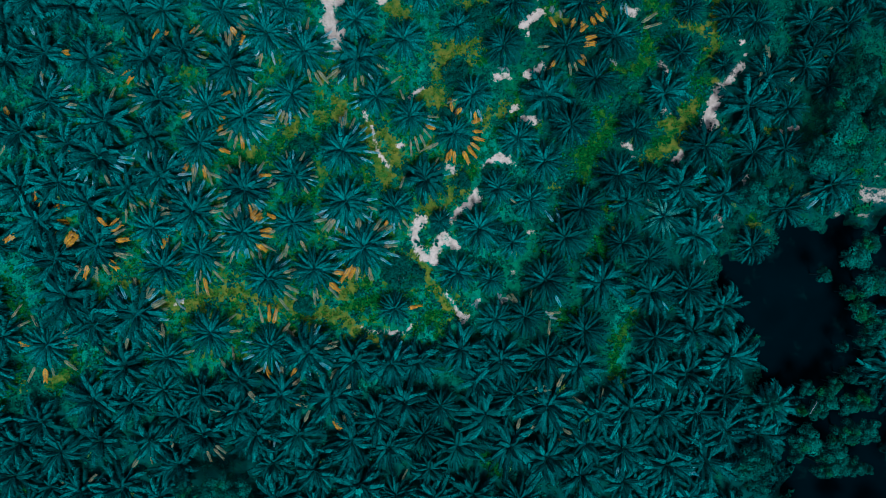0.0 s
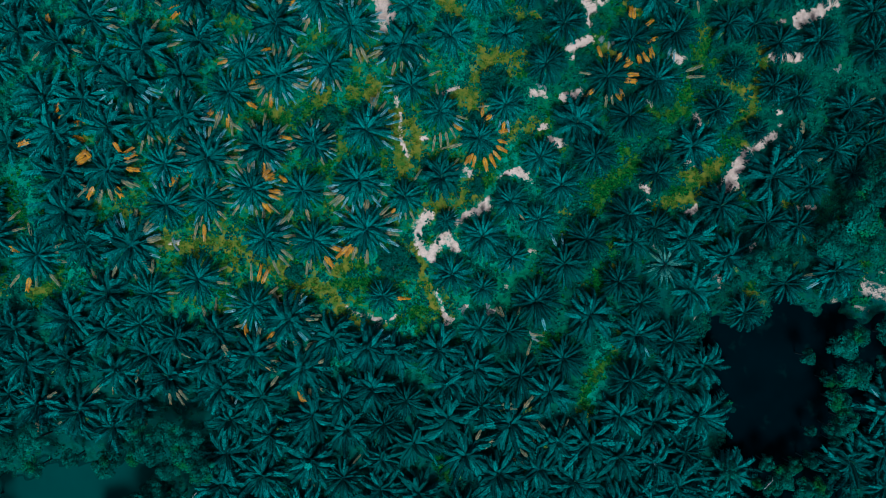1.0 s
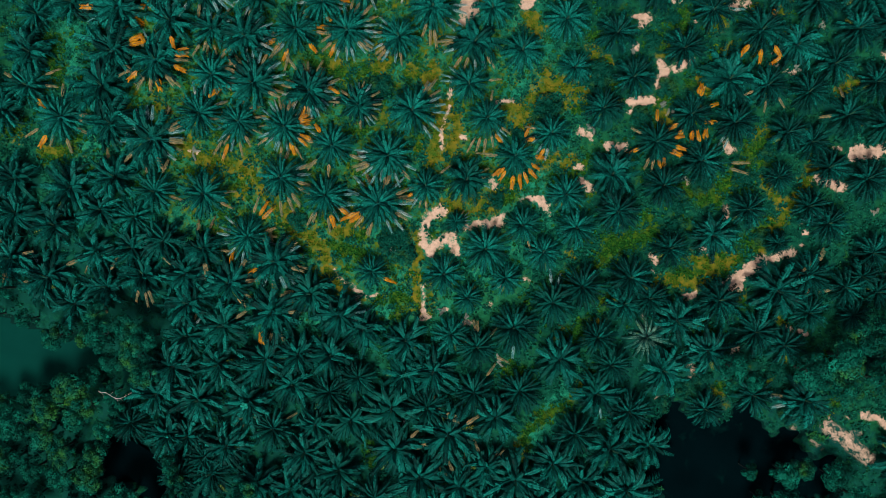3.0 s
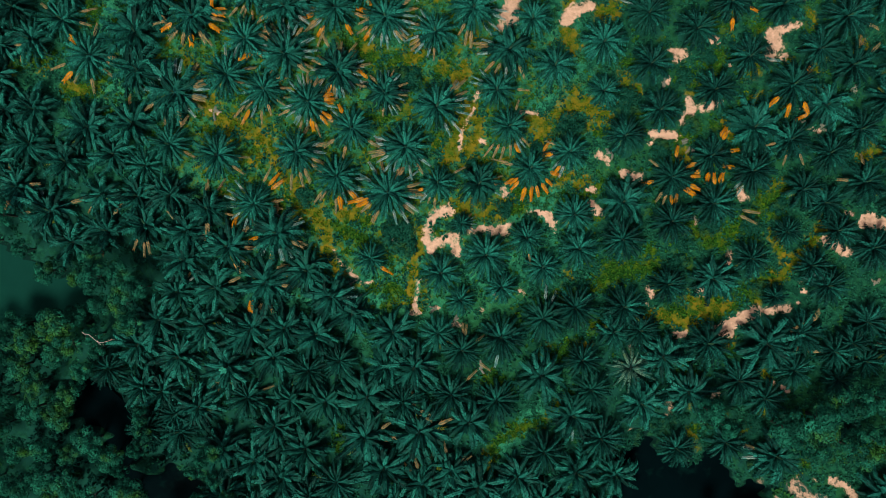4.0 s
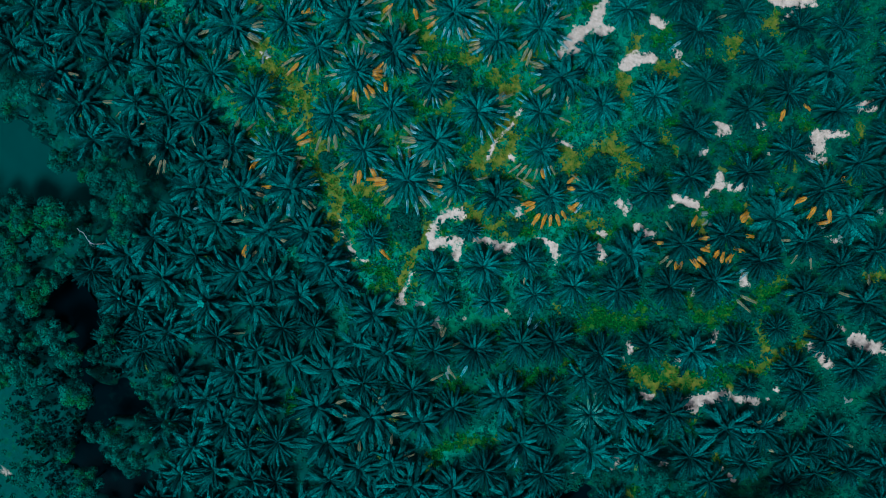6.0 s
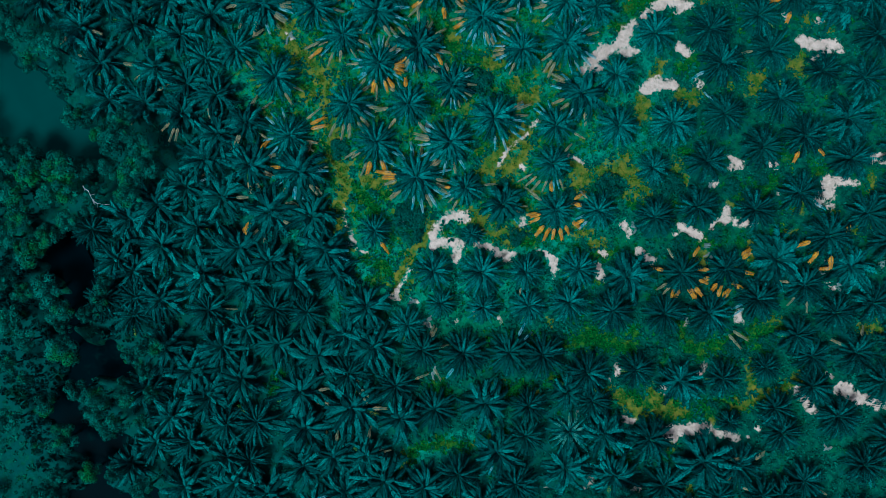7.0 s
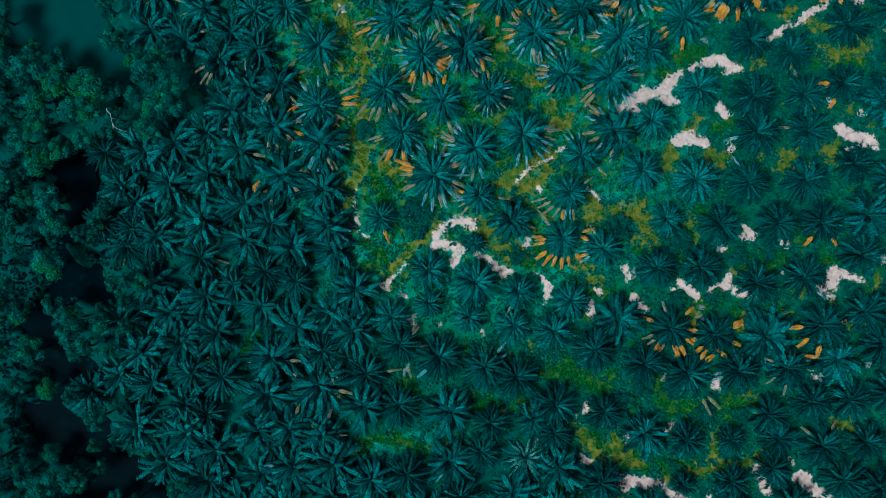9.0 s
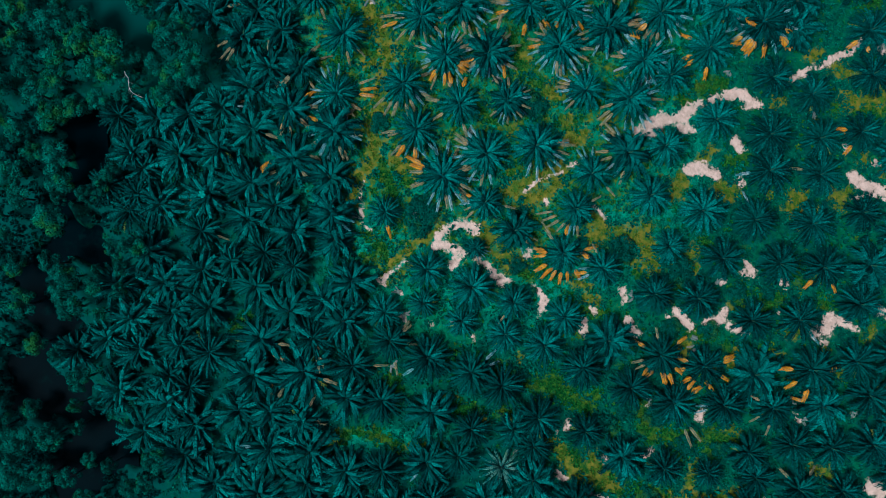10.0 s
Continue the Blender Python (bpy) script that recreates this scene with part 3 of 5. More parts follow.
TAN_TIPS += [
    (10.4, -8.3), (12.5, -7.6), (13.3, -26.6), (20.1, -22.3), (23.4, -21.6), (-53.2, -2.4), (-52.0, -3.5), (-49.4, -3.5), (-48.5, -2.7),
    (-47.0, -0.8), (-45.4, -1.1), (-46.8, 2.8), (-41.7, 7.2), (-40.2, 6.1), (-60.3, -18.2), (-57.5, -17.4), (-32.4, -3.8), (-41.5, -11.7),
    (-40.4, -11.8), (-25.0, 18.6), (-26.3, 11.4), (-24.4, 9.5), (-25.2, 0.4), (-3.2, 15.4), (-2.7, 16.7), (-2.4, 14.5), (-1.2, 15.0), (1.8, 21.6),
    (-16.0, -6.2), (18.7, 26.9), (19.5, 27.1), (-27.4, -17.2), (-26.3, -17.9), (-27.5, -22.2), (-27.7, -21.3), (-13.6, -19.8), (-15.3, -17.9),
    (-14.3, -25.4), (-26.5, -9.4), (18.6, -27.5), (18.6, -28.7), (-49.3, 29.1), (-35.7, 31.4), (-30.5, 33.1), (-30.8, 29.7),
]
TAN_TIPS += [
    (-58.6, 26.3), (-48.8, 25.7), (-47.4, 22.4), (-54.3, 21.3), (-59.5, 16.4), (-64.0, 14.6), (-45.3, 19.9), (-42.8, 18.3), (-31.3, 30.4),
    (-30.7, 33.7),
]
GREYED = [(-36.7, -13.1), (-29.1, 2.7), (-28.4, 19.8), (-12.2, 1.0), (-18.8, -15.7), (-28.4, 30.5), (-30.3, 50.4), (-34.0, -4.4), (-30.9, 10.0)]
BARE_SOIL = []
BARE_SOIL += [
    (0.75, (-3.2, 4.4), (-4.1, 2.9), (-4.2, 1.5), (-3.7, 0.2), (-2.7, -1.2), (-1.4, -1.7)),
    (0.70, (-1.9, -1.2), (-0.8, 0.5), (0.3, 1.2), (1.4, 0.9), (2.2, 0.2)), (0.50, (-0.8, 1.1), (0.4, 2.4)),
    (0.50, (1.2, 4.1), (2.4, 5.7), (4.0, 7.1), (4.6, 8.2)), (0.60, (3.7, 6.1), (5.1, 7.7)), (0.40, (4.8, 9.3), (4.9, 7.9)),
    (0.70, (6.5, 12.4), (7.8, 13.6), (9.4, 13.1)), (0.30, (10.3, 12.7), (10.8, 12.4)), (0.60, (0.6, 11.9), (1.5, 11.6)),
    (0.50, (10.4, 20.8), (10.7, 21.0)), (0.60, (11.8, 19.2), (13.8, 19.0)), (0.70, (12.7, 26.0), (14.5, 27.1)), (0.70, (27.7, 35.8), (28.6, 35.5)),
    (0.55, (32.7, 27.7), (33.4, 26.6)),
]
BARE_SOIL += [
    (0.40, (26.0, 28.0), (26.3, 28.2)), (0.60, (33.2, 20.7), (33.5, 20.9)), (0.40, (27.0, 15.7), (28.3, 15.2)), (0.30, (28.5, 13.7), (28.8, 13.9)),
    (0.95, (39.1, 18.0), (39.9, 19.7), (40.7, 22.0), (41.4, 23.8)), (0.60, (42.9, 25.4), (44.9, 27.7)), (0.30, (45.4, 29.3), (45.7, 29.5)),
    (0.50, (34.7, 13.2), (35.6, 14.2)), (0.30, (41.3, 44.0), (42.8, 44.9)), (1.00, (44.9, 45.8), (47.6, 47.1)),
    (0.80, (42.2, 39.1), (44.1, 39.6), (45.9, 40.1)), (0.30, (43.6, 31.7), (43.9, 31.9)), (0.40, (44.8, 31.0), (45.1, 31.2)),
    (0.80, (39.8, 17.9), (40.8, 18.7)), (0.70, (45.4, 10.4), (45.7, 10.6)), (0.70, (41.1, 4.8), (42.2, 4.3)),
]
BARE_SOIL += [
    (0.40, (41.9, 3.2), (42.2, 3.4)), (0.35, (30.7, 7.4), (31.7, 6.7)), (0.45, (39.4, -2.1), (39.7, -1.9)), (0.35, (50.1, 17.4), (53.3, 18.3)),
    (0.30, (50.2, 16.1), (50.5, 16.3)), (0.50, (59.2, 5.4), (60.7, 4.4)), (0.54, (63.1, 9.4), (64.8, 8.1)), (0.48, (65.5, 8.1), (68.3, 10.0)),
    (0.60, (67.2, 12.5), (69.4, 13.3), (71.5, 12.9)), (0.30, (65.3, 10.8), (65.6, 11.0)), (0.40, (59.0, 32.6), (59.3, 32.8)),
    (0.90, (-9.0, 36.8), (-9.2, 38.9), (-7.9, 41.3)), (0.90, (-17.1, 33.8), (-15.1, 32.2), (-15.0, 30.1)),
    (0.60, (5.8, 44.7), (7.7, 45.9), (7.0, 44.0)), (0.35, (8.4, 40.7), (8.1, 41.2)), (0.70, (9.3, 50.2), (9.6, 50.4)),
]
BARE_SOIL += [
    (1.00, (15.3, 56.9), (17.1, 56.2), (17.3, 54.6)), (0.60, (16.0, 58.1), (17.3, 60.4)), (0.50, (18.9, 55.5), (19.2, 55.7)),
    (0.70, (12.5, 41.0), (14.0, 40.1), (14.2, 37.9)), (0.60, (14.0, 40.1), (15.3, 41.8), (16.3, 43.9)),
    (0.65, (11.8, 33.5), (13.7, 34.6), (14.7, 35.3)), (0.30, (12.6, 31.9), (12.9, 32.1)), (0.60, (8.0, 25.4), (9.5, 25.7)),
    (0.25, (13.6, 49.0), (13.9, 49.2)), (0.30, (30.3, 58.9), (30.6, 59.1)), (0.40, (29.4, 50.2), (30.6, 50.8)), (0.35, (-6.4, 15.1), (-6.1, 15.3)),
    (0.35, (-11.4, 20.1), (-11.1, 18.9)), (0.35, (-5.0, 22.1), (-3.1, 23.8)), (0.20, (-10.5, 18.1), (-10.1, 16.2), (-9.2, 13.6), (-8.0, 11.9)),
]
BARE_SOIL += [
    (0.30, (0.5, -6.5), (1.5, -8.1), (2.7, -9.8), (3.5, -10.3)), (0.25, (2.7, -11.0), (3.9, -9.9)),
    (0.23, (-11.9, -11.6), (-9.9, -12.3), (-8.1, -12.1)), (0.20, (-7.8, -12.5), (-5.4, -12.0), (-4.5, -11.2)), (0.40, (10.1, -3.6), (10.4, -3.4)),
    (0.30, (8.5, -8.1), (9.5, -7.2)), (0.30, (4.9, -7.9), (5.2, -7.7)), (0.40, (12.7, 2.4), (13.0, 2.6)), (0.25, (-39.1, -8.0), (-38.1, -7.7)),
    (1.00, (-15.6, 30.3), (-16.6, 33.0), (-16.8, 36.1), (-17.9, 38.4)), (0.70, (-15.5, 36.4), (-14.9, 38.1)), (0.50, (-19.0, 39.6), (-18.1, 40.1)),
    (0.45, (-19.1, 41.4), (-19.8, 42.5)), (0.90, (-19.6, 43.8), (-19.8, 46.0), (-18.4, 47.6)), (0.50, (-17.7, 46.3), (-17.7, 48.9)),
]
BARE_SOIL += [
    (0.70, (-21.2, 54.5), (-22.0, 55.9)), (0.50, (-22.0, 55.9), (-22.8, 58.7), (-24.1, 61.5), (-24.4, 63.2)), (0.40, (-24.3, 63.7), (-26.3, 65.6)),
    (1.00, (-24.8, 68.7), (-24.5, 68.9)), (0.80, (-12.7, 44.5), (-11.6, 45.1)), (0.30, (-11.3, 46.1), (-11.0, 46.3)),
    (0.60, (-6.7, 44.8), (-6.4, 45.0)), (0.90, (-5.5, 62.3), (-4.1, 64.0), (-3.0, 66.5)), (0.40, (-2.6, 61.2), (-2.5, 65.6), (-1.6, 67.1)),
    (0.60, (-7.3, 66.0), (-7.0, 66.2)), (0.50, (-10.3, 61.5), (-10.0, 61.7)), (1.20, (41.5, 60.6), (42.5, 62.3)), (1.02, (63.5, 8.4), (69.5, 7.6)),
    (0.85, (15.1, 64.8), (15.9, 66.5)), (1.28, (63.6, 8.2), (68.0, 7.8), (71.6, 7.4)),
]
BARE_SOIL += [
    (0.94, (44.9, 45.0), (48.5, 48.4), (50.8, 51.3)), (0.43, (62.4, 5.1), (64.6, 4.9)), (0.77, (-12.1, -78.4), (-9.6, -77.0), (-6.1, -75.2)),
]
DRY_GRASS = []
DRY_GRASS += [
    (1.40, (-10.8, 17.8), (-10.3, 15.5), (-9.3, 11.9), (-8.6, 9.8)), (1.20, (-9.1, 17.2), (-7.1, 14.4), (-6.4, 12.3)),
    (1.60, (-2.9, 22.3), (-0.8, 23.1), (-0.3, 21.3)), (1.40, (-0.7, 25.5), (0.4, 28.8), (2.3, 29.9)), (0.90, (-1.3, 30.0), (0.1, 29.1)),
    (1.00, (2.0, 29.6), (5.0, 30.7)), (1.20, (-8.1, 35.8), (-6.4, 35.1), (-5.5, 34.8)), (1.50, (-6.0, 41.8), (-5.1, 43.3)),
    (0.90, (3.0, 36.9), (5.0, 35.3), (5.8, 33.7)), (0.90, (5.6, 36.4), (5.9, 36.6)), (0.80, (-17.8, 25.0), (-16.0, 25.0)),
    (1.00, (-16.1, 22.0), (-14.7, 21.0), (-15.1, 18.9)), (0.60, (-18.6, 19.7), (-17.1, 19.3)), (1.20, (-23.0, 19.1), (-22.2, 16.9)),
]
DRY_GRASS += [
    (0.80, (-27.9, 14.0), (-27.6, 14.2)), (1.00, (-3.2, 5.7), (-1.1, 7.0), (-0.7, 8.5)), (0.60, (-3.9, 3.9), (-1.0, 6.3)),
    (0.80, (1.1, 9.0), (2.4, 11.3)), (0.70, (0.7, 6.9), (3.8, 8.6)), (1.00, (6.1, 18.6), (6.8, 20.4)), (0.80, (8.6, 19.7), (9.3, 21.5)),
    (0.70, (-4.7, -0.2), (-2.0, -3.3)), (0.70, (-2.6, -3.8), (-0.3, -7.4), (2.3, -10.2)), (0.50, (1.2, -6.1), (3.6, -9.1)),
    (1.20, (-17.9, -8.6), (-14.7, -10.2), (-12.5, -12.2)), (1.00, (-14.8, -7.0), (-12.3, -3.6)), (0.80, (-11.9, -12.2), (-9.3, -13.3)),
    (0.70, (-20.8, -9.0), (-19.5, -11.2)), (0.80, (-39.6, -6.8), (-39.1, -8.6)),
]
DRY_GRASS += [
    (1.20, (-40.0, -8.2), (-37.5, -7.8), (-34.8, -7.0), (-32.1, -6.3), (-29.7, -5.8)), (1.00, (-35.2, -7.9), (-34.9, -7.7)),
    (0.90, (-28.9, -7.4), (-29.1, -9.7)), (0.70, (-47.2, -4.6), (-44.8, -5.3)), (0.70, (12.0, 41.7), (12.3, 41.9)), (0.80, (7.9, 54.8), (9.7, 55.3)),
    (0.70, (17.2, 63.2), (19.2, 62.2)), (0.90, (16.4, 49.8), (17.4, 51.2)), (0.90, (20.3, 48.7), (20.2, 46.8)), (0.70, (18.7, 42.0), (21.3, 41.0)),
    (0.60, (19.4, 54.8), (20.1, 56.0)), (0.70, (23.5, 57.4), (23.8, 57.6)), (0.80, (24.6, 49.7), (24.9, 49.9)), (0.90, (16.7, 34.5), (18.5, 33.8)),
    (0.80, (3.4, 29.2), (4.9, 29.5)), (0.80, (3.9, 27.4), (4.2, 27.6)),
]
DRY_GRASS += [
    (1.00, (40.5, 41.6), (40.9, 37.9), (41.1, 35.2), (40.9, 32.1), (40.8, 30.3)), (0.70, (35.2, 34.5), (37.6, 33.2), (39.4, 33.1)),
    (1.10, (32.4, 18.3), (35.6, 19.4), (37.2, 21.4)), (1.00, (31.3, 13.8), (34.7, 15.2), (36.7, 18.1)), (0.70, (29.7, 13.6), (29.6, 11.8)),
    (0.60, (40.8, 25.2), (40.4, 28.8)), (0.70, (18.4, 6.3), (19.8, 6.0)), (0.60, (16.4, 9.1), (16.7, 9.3)), (0.60, (21.3, -1.3), (21.8, -2.5)),
    (0.70, (25.5, 3.0), (25.8, 3.2)), (0.50, (28.5, -8.7), (28.3, -6.5), (28.7, -4.4)), (0.50, (25.2, -19.1), (27.3, -20.7)),
    (0.60, (41.9, 17.5), (41.6, 18.4)), (0.50, (48.6, 17.8), (51.0, 17.7)), (0.60, (52.3, 13.0), (52.6, 13.2)),
]
DRY_GRASS += [
    (0.60, (45.4, 3.4), (47.8, 3.3), (49.0, 2.6)), (0.70, (49.5, 5.9), (49.8, 6.1)), (0.50, (48.0, 6.9), (48.7, 9.3)),
    (0.50, (43.1, 0.8), (43.4, 1.0)), (0.50, (52.1, 8.8), (53.4, 11.2)), (0.50, (63.9, 17.6), (64.2, 17.8)), (0.60, (62.8, 9.7), (63.1, 9.9)),
    (0.80, (73.0, 17.7), (73.3, 17.9)), (0.90, (26.4, 65.2), (26.7, 65.4)), (0.70, (39.2, 54.8), (37.8, 51.8)), (0.60, (37.4, 54.9), (37.7, 55.1)),
    (0.70, (30.7, 39.6), (31.4, 41.4)), (0.50, (25.8, 54.8), (26.1, 55.0)), (0.60, (-62.6, -20.0), (-62.7, -20.6)),
    (0.60, (-66.0, -24.1), (-65.7, -23.9)), (0.70, (-57.6, -19.1), (-55.7, -18.5)), (0.80, (-11.7, 40.9), (-10.2, 39.0)),
]
DRY_GRASS += [
    (0.50, (-4.2, 49.2), (-3.9, 49.4)), (1.30, (-3.9, 52.5), (-3.3, 54.2), (-1.7, 52.3)), (1.00, (-2.8, 59.4), (-3.5, 61.3), (-1.4, 60.2)),
    (0.90, (-24.4, 57.5), (-24.7, 58.9)), (1.10, (-22.4, 61.3), (-21.4, 63.0)), (1.60, (-17.1, 63.0), (-17.1, 67.8)),
    (1.00, (-8.3, 64.4), (-8.0, 64.6)), (0.60, (-18.0, 52.5), (-18.5, 51.2)), (0.50, (-15.0, 57.0), (-14.7, 57.2)),
    (0.50, (-17.5, 50.7), (-17.2, 50.9)), (0.70, (-6.0, 66.8), (-5.7, 67.0)), (0.90, (-41.9, -8.6), (-39.1, -8.0), (-35.7, -7.3)),
    (1.00, (-32.9, -6.7), (-29.6, -6.0), (-26.0, -7.5), (-22.3, -8.6), (-18.8, -9.4), (-16.5, -9.8)),
    (0.80, (-10.8, 17.3), (-9.8, 14.2), (-8.5, 11.5)),
]
DRY_GRASS += [
    (0.80, (-0.7, 25.5), (-0.5, 28.5), (-1.0, 30.3)),
]
YELLOW_GRASS = []
YELLOW_GRASS += [
    (1.80, (-30.0, 12.7), (-26.5, 13.6)), (1.50, (-23.5, 15.2), (-21.6, 18.1)), (1.20, (-18.3, 18.8), (-14.5, 20.1)),
    (1.20, (-10.9, 9.9), (-11.4, 11.7)), (1.00, (-13.5, 21.5), (-13.2, 21.7)), (1.00, (-20.7, 6.6), (-18.6, 8.5)),
    (1.40, (-14.4, -8.8), (-10.1, -7.3)), (1.20, (-18.0, -10.9), (-15.7, -11.1)), (1.40, (-13.6, -5.9), (-11.2, -4.8)),
    (1.50, (-2.0, -10.1), (-0.2, -9.6)), (1.20, (-0.4, -12.0), (-0.1, -11.8)), (1.00, (-3.9, -11.8), (-3.6, -11.6)),
    (1.20, (-1.2, -6.0), (-0.9, -5.8)), (1.20, (-30.0, -6.1), (-30.9, -10.2)), (1.20, (-38.1, -11.0), (-36.3, -10.5)),
    (1.20, (-36.6, -3.7), (-36.3, -3.5)), (1.00, (-46.6, -5.2), (-46.3, -5.0)), (1.20, (-47.2, -15.0), (-47.1, -17.1)),
]
YELLOW_GRASS += [
    (1.00, (-51.2, -19.1), (-50.9, -18.9)), (1.20, (-64.5, -20.6), (-63.1, -18.2)), (1.20, (-66.6, -23.5), (-66.3, -23.3)),
    (1.40, (-55.0, -18.0), (-57.7, -20.3)), (1.00, (-54.8, -15.6), (-54.5, -15.4)), (0.90, (-22.3, -13.7), (-21.6, -11.9)),
    (1.00, (-30.0, -13.8), (-29.7, -13.6)), (0.80, (-21.8, -9.8), (-21.5, -9.6)), (1.20, (1.4, 8.7), (4.2, 11.8)), (1.00, (2.8, 13.4), (3.1, 13.6)),
    (1.00, (10.0, 18.7), (11.1, 22.0)), (1.00, (8.4, 17.3), (8.7, 17.5)), (0.80, (-3.2, 1.2), (-1.4, 0.5)), (1.50, (18.4, 6.3), (20.1, 9.6)),
    (1.50, (20.8, 11.3), (22.2, 14.9), (25.7, 18.6)), (1.30, (20.3, 14.3), (20.6, 14.5)), (1.20, (23.1, 20.2), (23.4, 20.4)),
]
YELLOW_GRASS += [
    (1.20, (28.7, 21.8), (29.0, 22.0)), (1.50, (26.5, 26.7), (30.3, 27.8)), (1.40, (30.4, 30.2), (31.9, 35.0)), (1.50, (31.4, 36.9), (32.2, 39.9)),
    (1.20, (33.9, 36.7), (34.2, 36.9)), (1.20, (33.6, 31.9), (33.9, 32.1)), (1.30, (38.6, 25.0), (40.1, 29.7)), (1.00, (38.5, 22.5), (38.8, 22.7)),
    (1.60, (31.9, 14.4), (37.5, 21.1)), (1.20, (24.7, 5.7), (26.0, 8.1)), (1.20, (24.5, 2.1), (22.5, -2.0)), (1.00, (15.1, -2.8), (14.4, -4.5)),
    (1.00, (28.4, -9.9), (25.8, -14.5), (25.3, -17.8), (27.9, -21.3)), (1.00, (28.9, -6.6), (28.5, -3.5)), (1.50, (17.7, -10.7), (19.6, -10.2)),
    (0.80, (21.4, -9.8), (21.7, -9.6)), (0.90, (6.4, -31.2), (8.1, -33.2)),
]
YELLOW_GRASS += [
    (1.00, (42.4, 16.9), (42.7, 17.1)), (1.00, (39.0, 10.4), (42.1, 10.8)), (1.00, (57.7, 16.7), (62.9, 12.2)), (1.20, (67.6, 18.6), (70.1, 20.9)),
    (1.20, (9.4, 43.3), (11.4, 42.9)), (1.00, (1.9, 38.7), (2.2, 38.9)), (1.20, (11.2, 49.1), (11.5, 49.3)), (1.20, (10.8, 46.9), (12.6, 47.5)),
    (1.00, (8.2, 34.2), (8.5, 34.4)), (1.00, (5.5, 28.2), (5.8, 28.4)), (1.20, (15.5, 35.1), (16.3, 38.1)), (1.00, (18.0, 40.8), (18.3, 41.0)),
    (1.20, (14.7, 32.1), (17.8, 32.6)), (1.20, (19.2, 46.6), (19.5, 46.8)), (1.00, (19.2, 61.0), (19.5, 61.2)), (1.20, (7.2, 52.3), (9.3, 52.5)),
    (1.20, (12.8, 56.4), (13.1, 56.6)), (1.00, (38.5, 53.6), (38.8, 53.8)),
]
YELLOW_GRASS += [
    (1.00, (13.2, 57.3), (13.5, 57.5)), (1.00, (21.0, 65.5), (21.3, 65.7)), (1.50, (-20.7, 40.0), (-21.3, 43.5)),
    (1.20, (-19.2, 37.2), (-18.9, 37.4)), (1.40, (-15.3, 64.1), (-15.4, 67.7)), (1.00, (-16.4, 60.7), (-16.1, 60.9)),
    (1.20, (-9.4, 43.3), (-10.0, 46.0)), (1.30, (-30.6, 66.5), (-31.7, 67.9)), (0.90, (-28.2, 53.9), (-27.9, 54.1)),
    (1.00, (-34.1, -5.7), (-30.0, -6.5)), (1.00, (-64.7, -34.6), (-63.0, -35.5)), (0.80, (40.6, 36.6), (40.6, 29.0), (40.0, 24.7)),
    (1.20, (36.1, 21.3), (34.4, 19.6)), (1.00, (34.4, 17.0), (31.0, 13.6)), (0.80, (46.4, 4.3), (46.7, 4.5)), (1.87, (-65.7, -5.8), (-63.1, -9.1)),
]
SHORT_TURF = [(1.60, (28.2, -2.5), (27.7, -6.7), (27.4, -10.1), (26.7, -16.9), (26.1, -22.0)), (0.90, (29.7, 11.9), (30.3, 14.5))]
# zones where the shade of the wild trees is painted on the ground
TREE_SHADE_ZONES = []
TREE_SHADE_ZONES += [
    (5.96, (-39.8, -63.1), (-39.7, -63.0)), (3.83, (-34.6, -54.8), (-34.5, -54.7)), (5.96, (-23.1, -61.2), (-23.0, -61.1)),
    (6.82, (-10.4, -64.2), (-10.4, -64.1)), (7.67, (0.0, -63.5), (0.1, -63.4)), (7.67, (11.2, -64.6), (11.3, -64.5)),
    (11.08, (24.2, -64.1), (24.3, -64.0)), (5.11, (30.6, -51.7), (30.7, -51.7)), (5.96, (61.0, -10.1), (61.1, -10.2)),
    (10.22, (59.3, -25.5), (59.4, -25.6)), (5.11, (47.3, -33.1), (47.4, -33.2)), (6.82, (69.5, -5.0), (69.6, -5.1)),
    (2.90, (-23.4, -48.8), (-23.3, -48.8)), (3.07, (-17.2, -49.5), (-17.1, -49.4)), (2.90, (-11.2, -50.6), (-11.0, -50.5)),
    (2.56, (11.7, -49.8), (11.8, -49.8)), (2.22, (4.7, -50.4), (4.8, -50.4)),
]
GREEN_POND = [(-59.8, -50.6), (-51.7, -44.9), (-47.5, -43.4), (-44.8, -44.0), (-41.2, -41.6), (-37.6, -39.9), (-34.1, -40.9), (-32.7, -43.8), (-36.8, -47.2), (-39.2, -50.9), (-42.5, -53.8), (-48.6, -61.4), (-57.2, -59.1)]
DARK_POND = [(40.5, -2.1), (43.3, -0.6), (47.6, -1.2), (49.5, 0.1), (50.0, 3.1), (52.4, 3.7), (57.1, 3.3), (61.4, 3.7), (67.9, 3.3), (69.2, -0.8), (69.2, -10.2), (67.9, -17.1), (66.6, -27.4), (68.3, -36.0), (70.1, -42.0), (56.3, -44.5), (52.4, -42.0), (51.6, -36.0), (52.0, -33.4), (50.7, -29.9), (52.0, -26.1), (52.7, -22.6), (48.5, -21.3), (48.1, -17.9), (47.6, -14.1), (45.7, -12.6), (44.0, -10.2), (41.2, -6.8)]
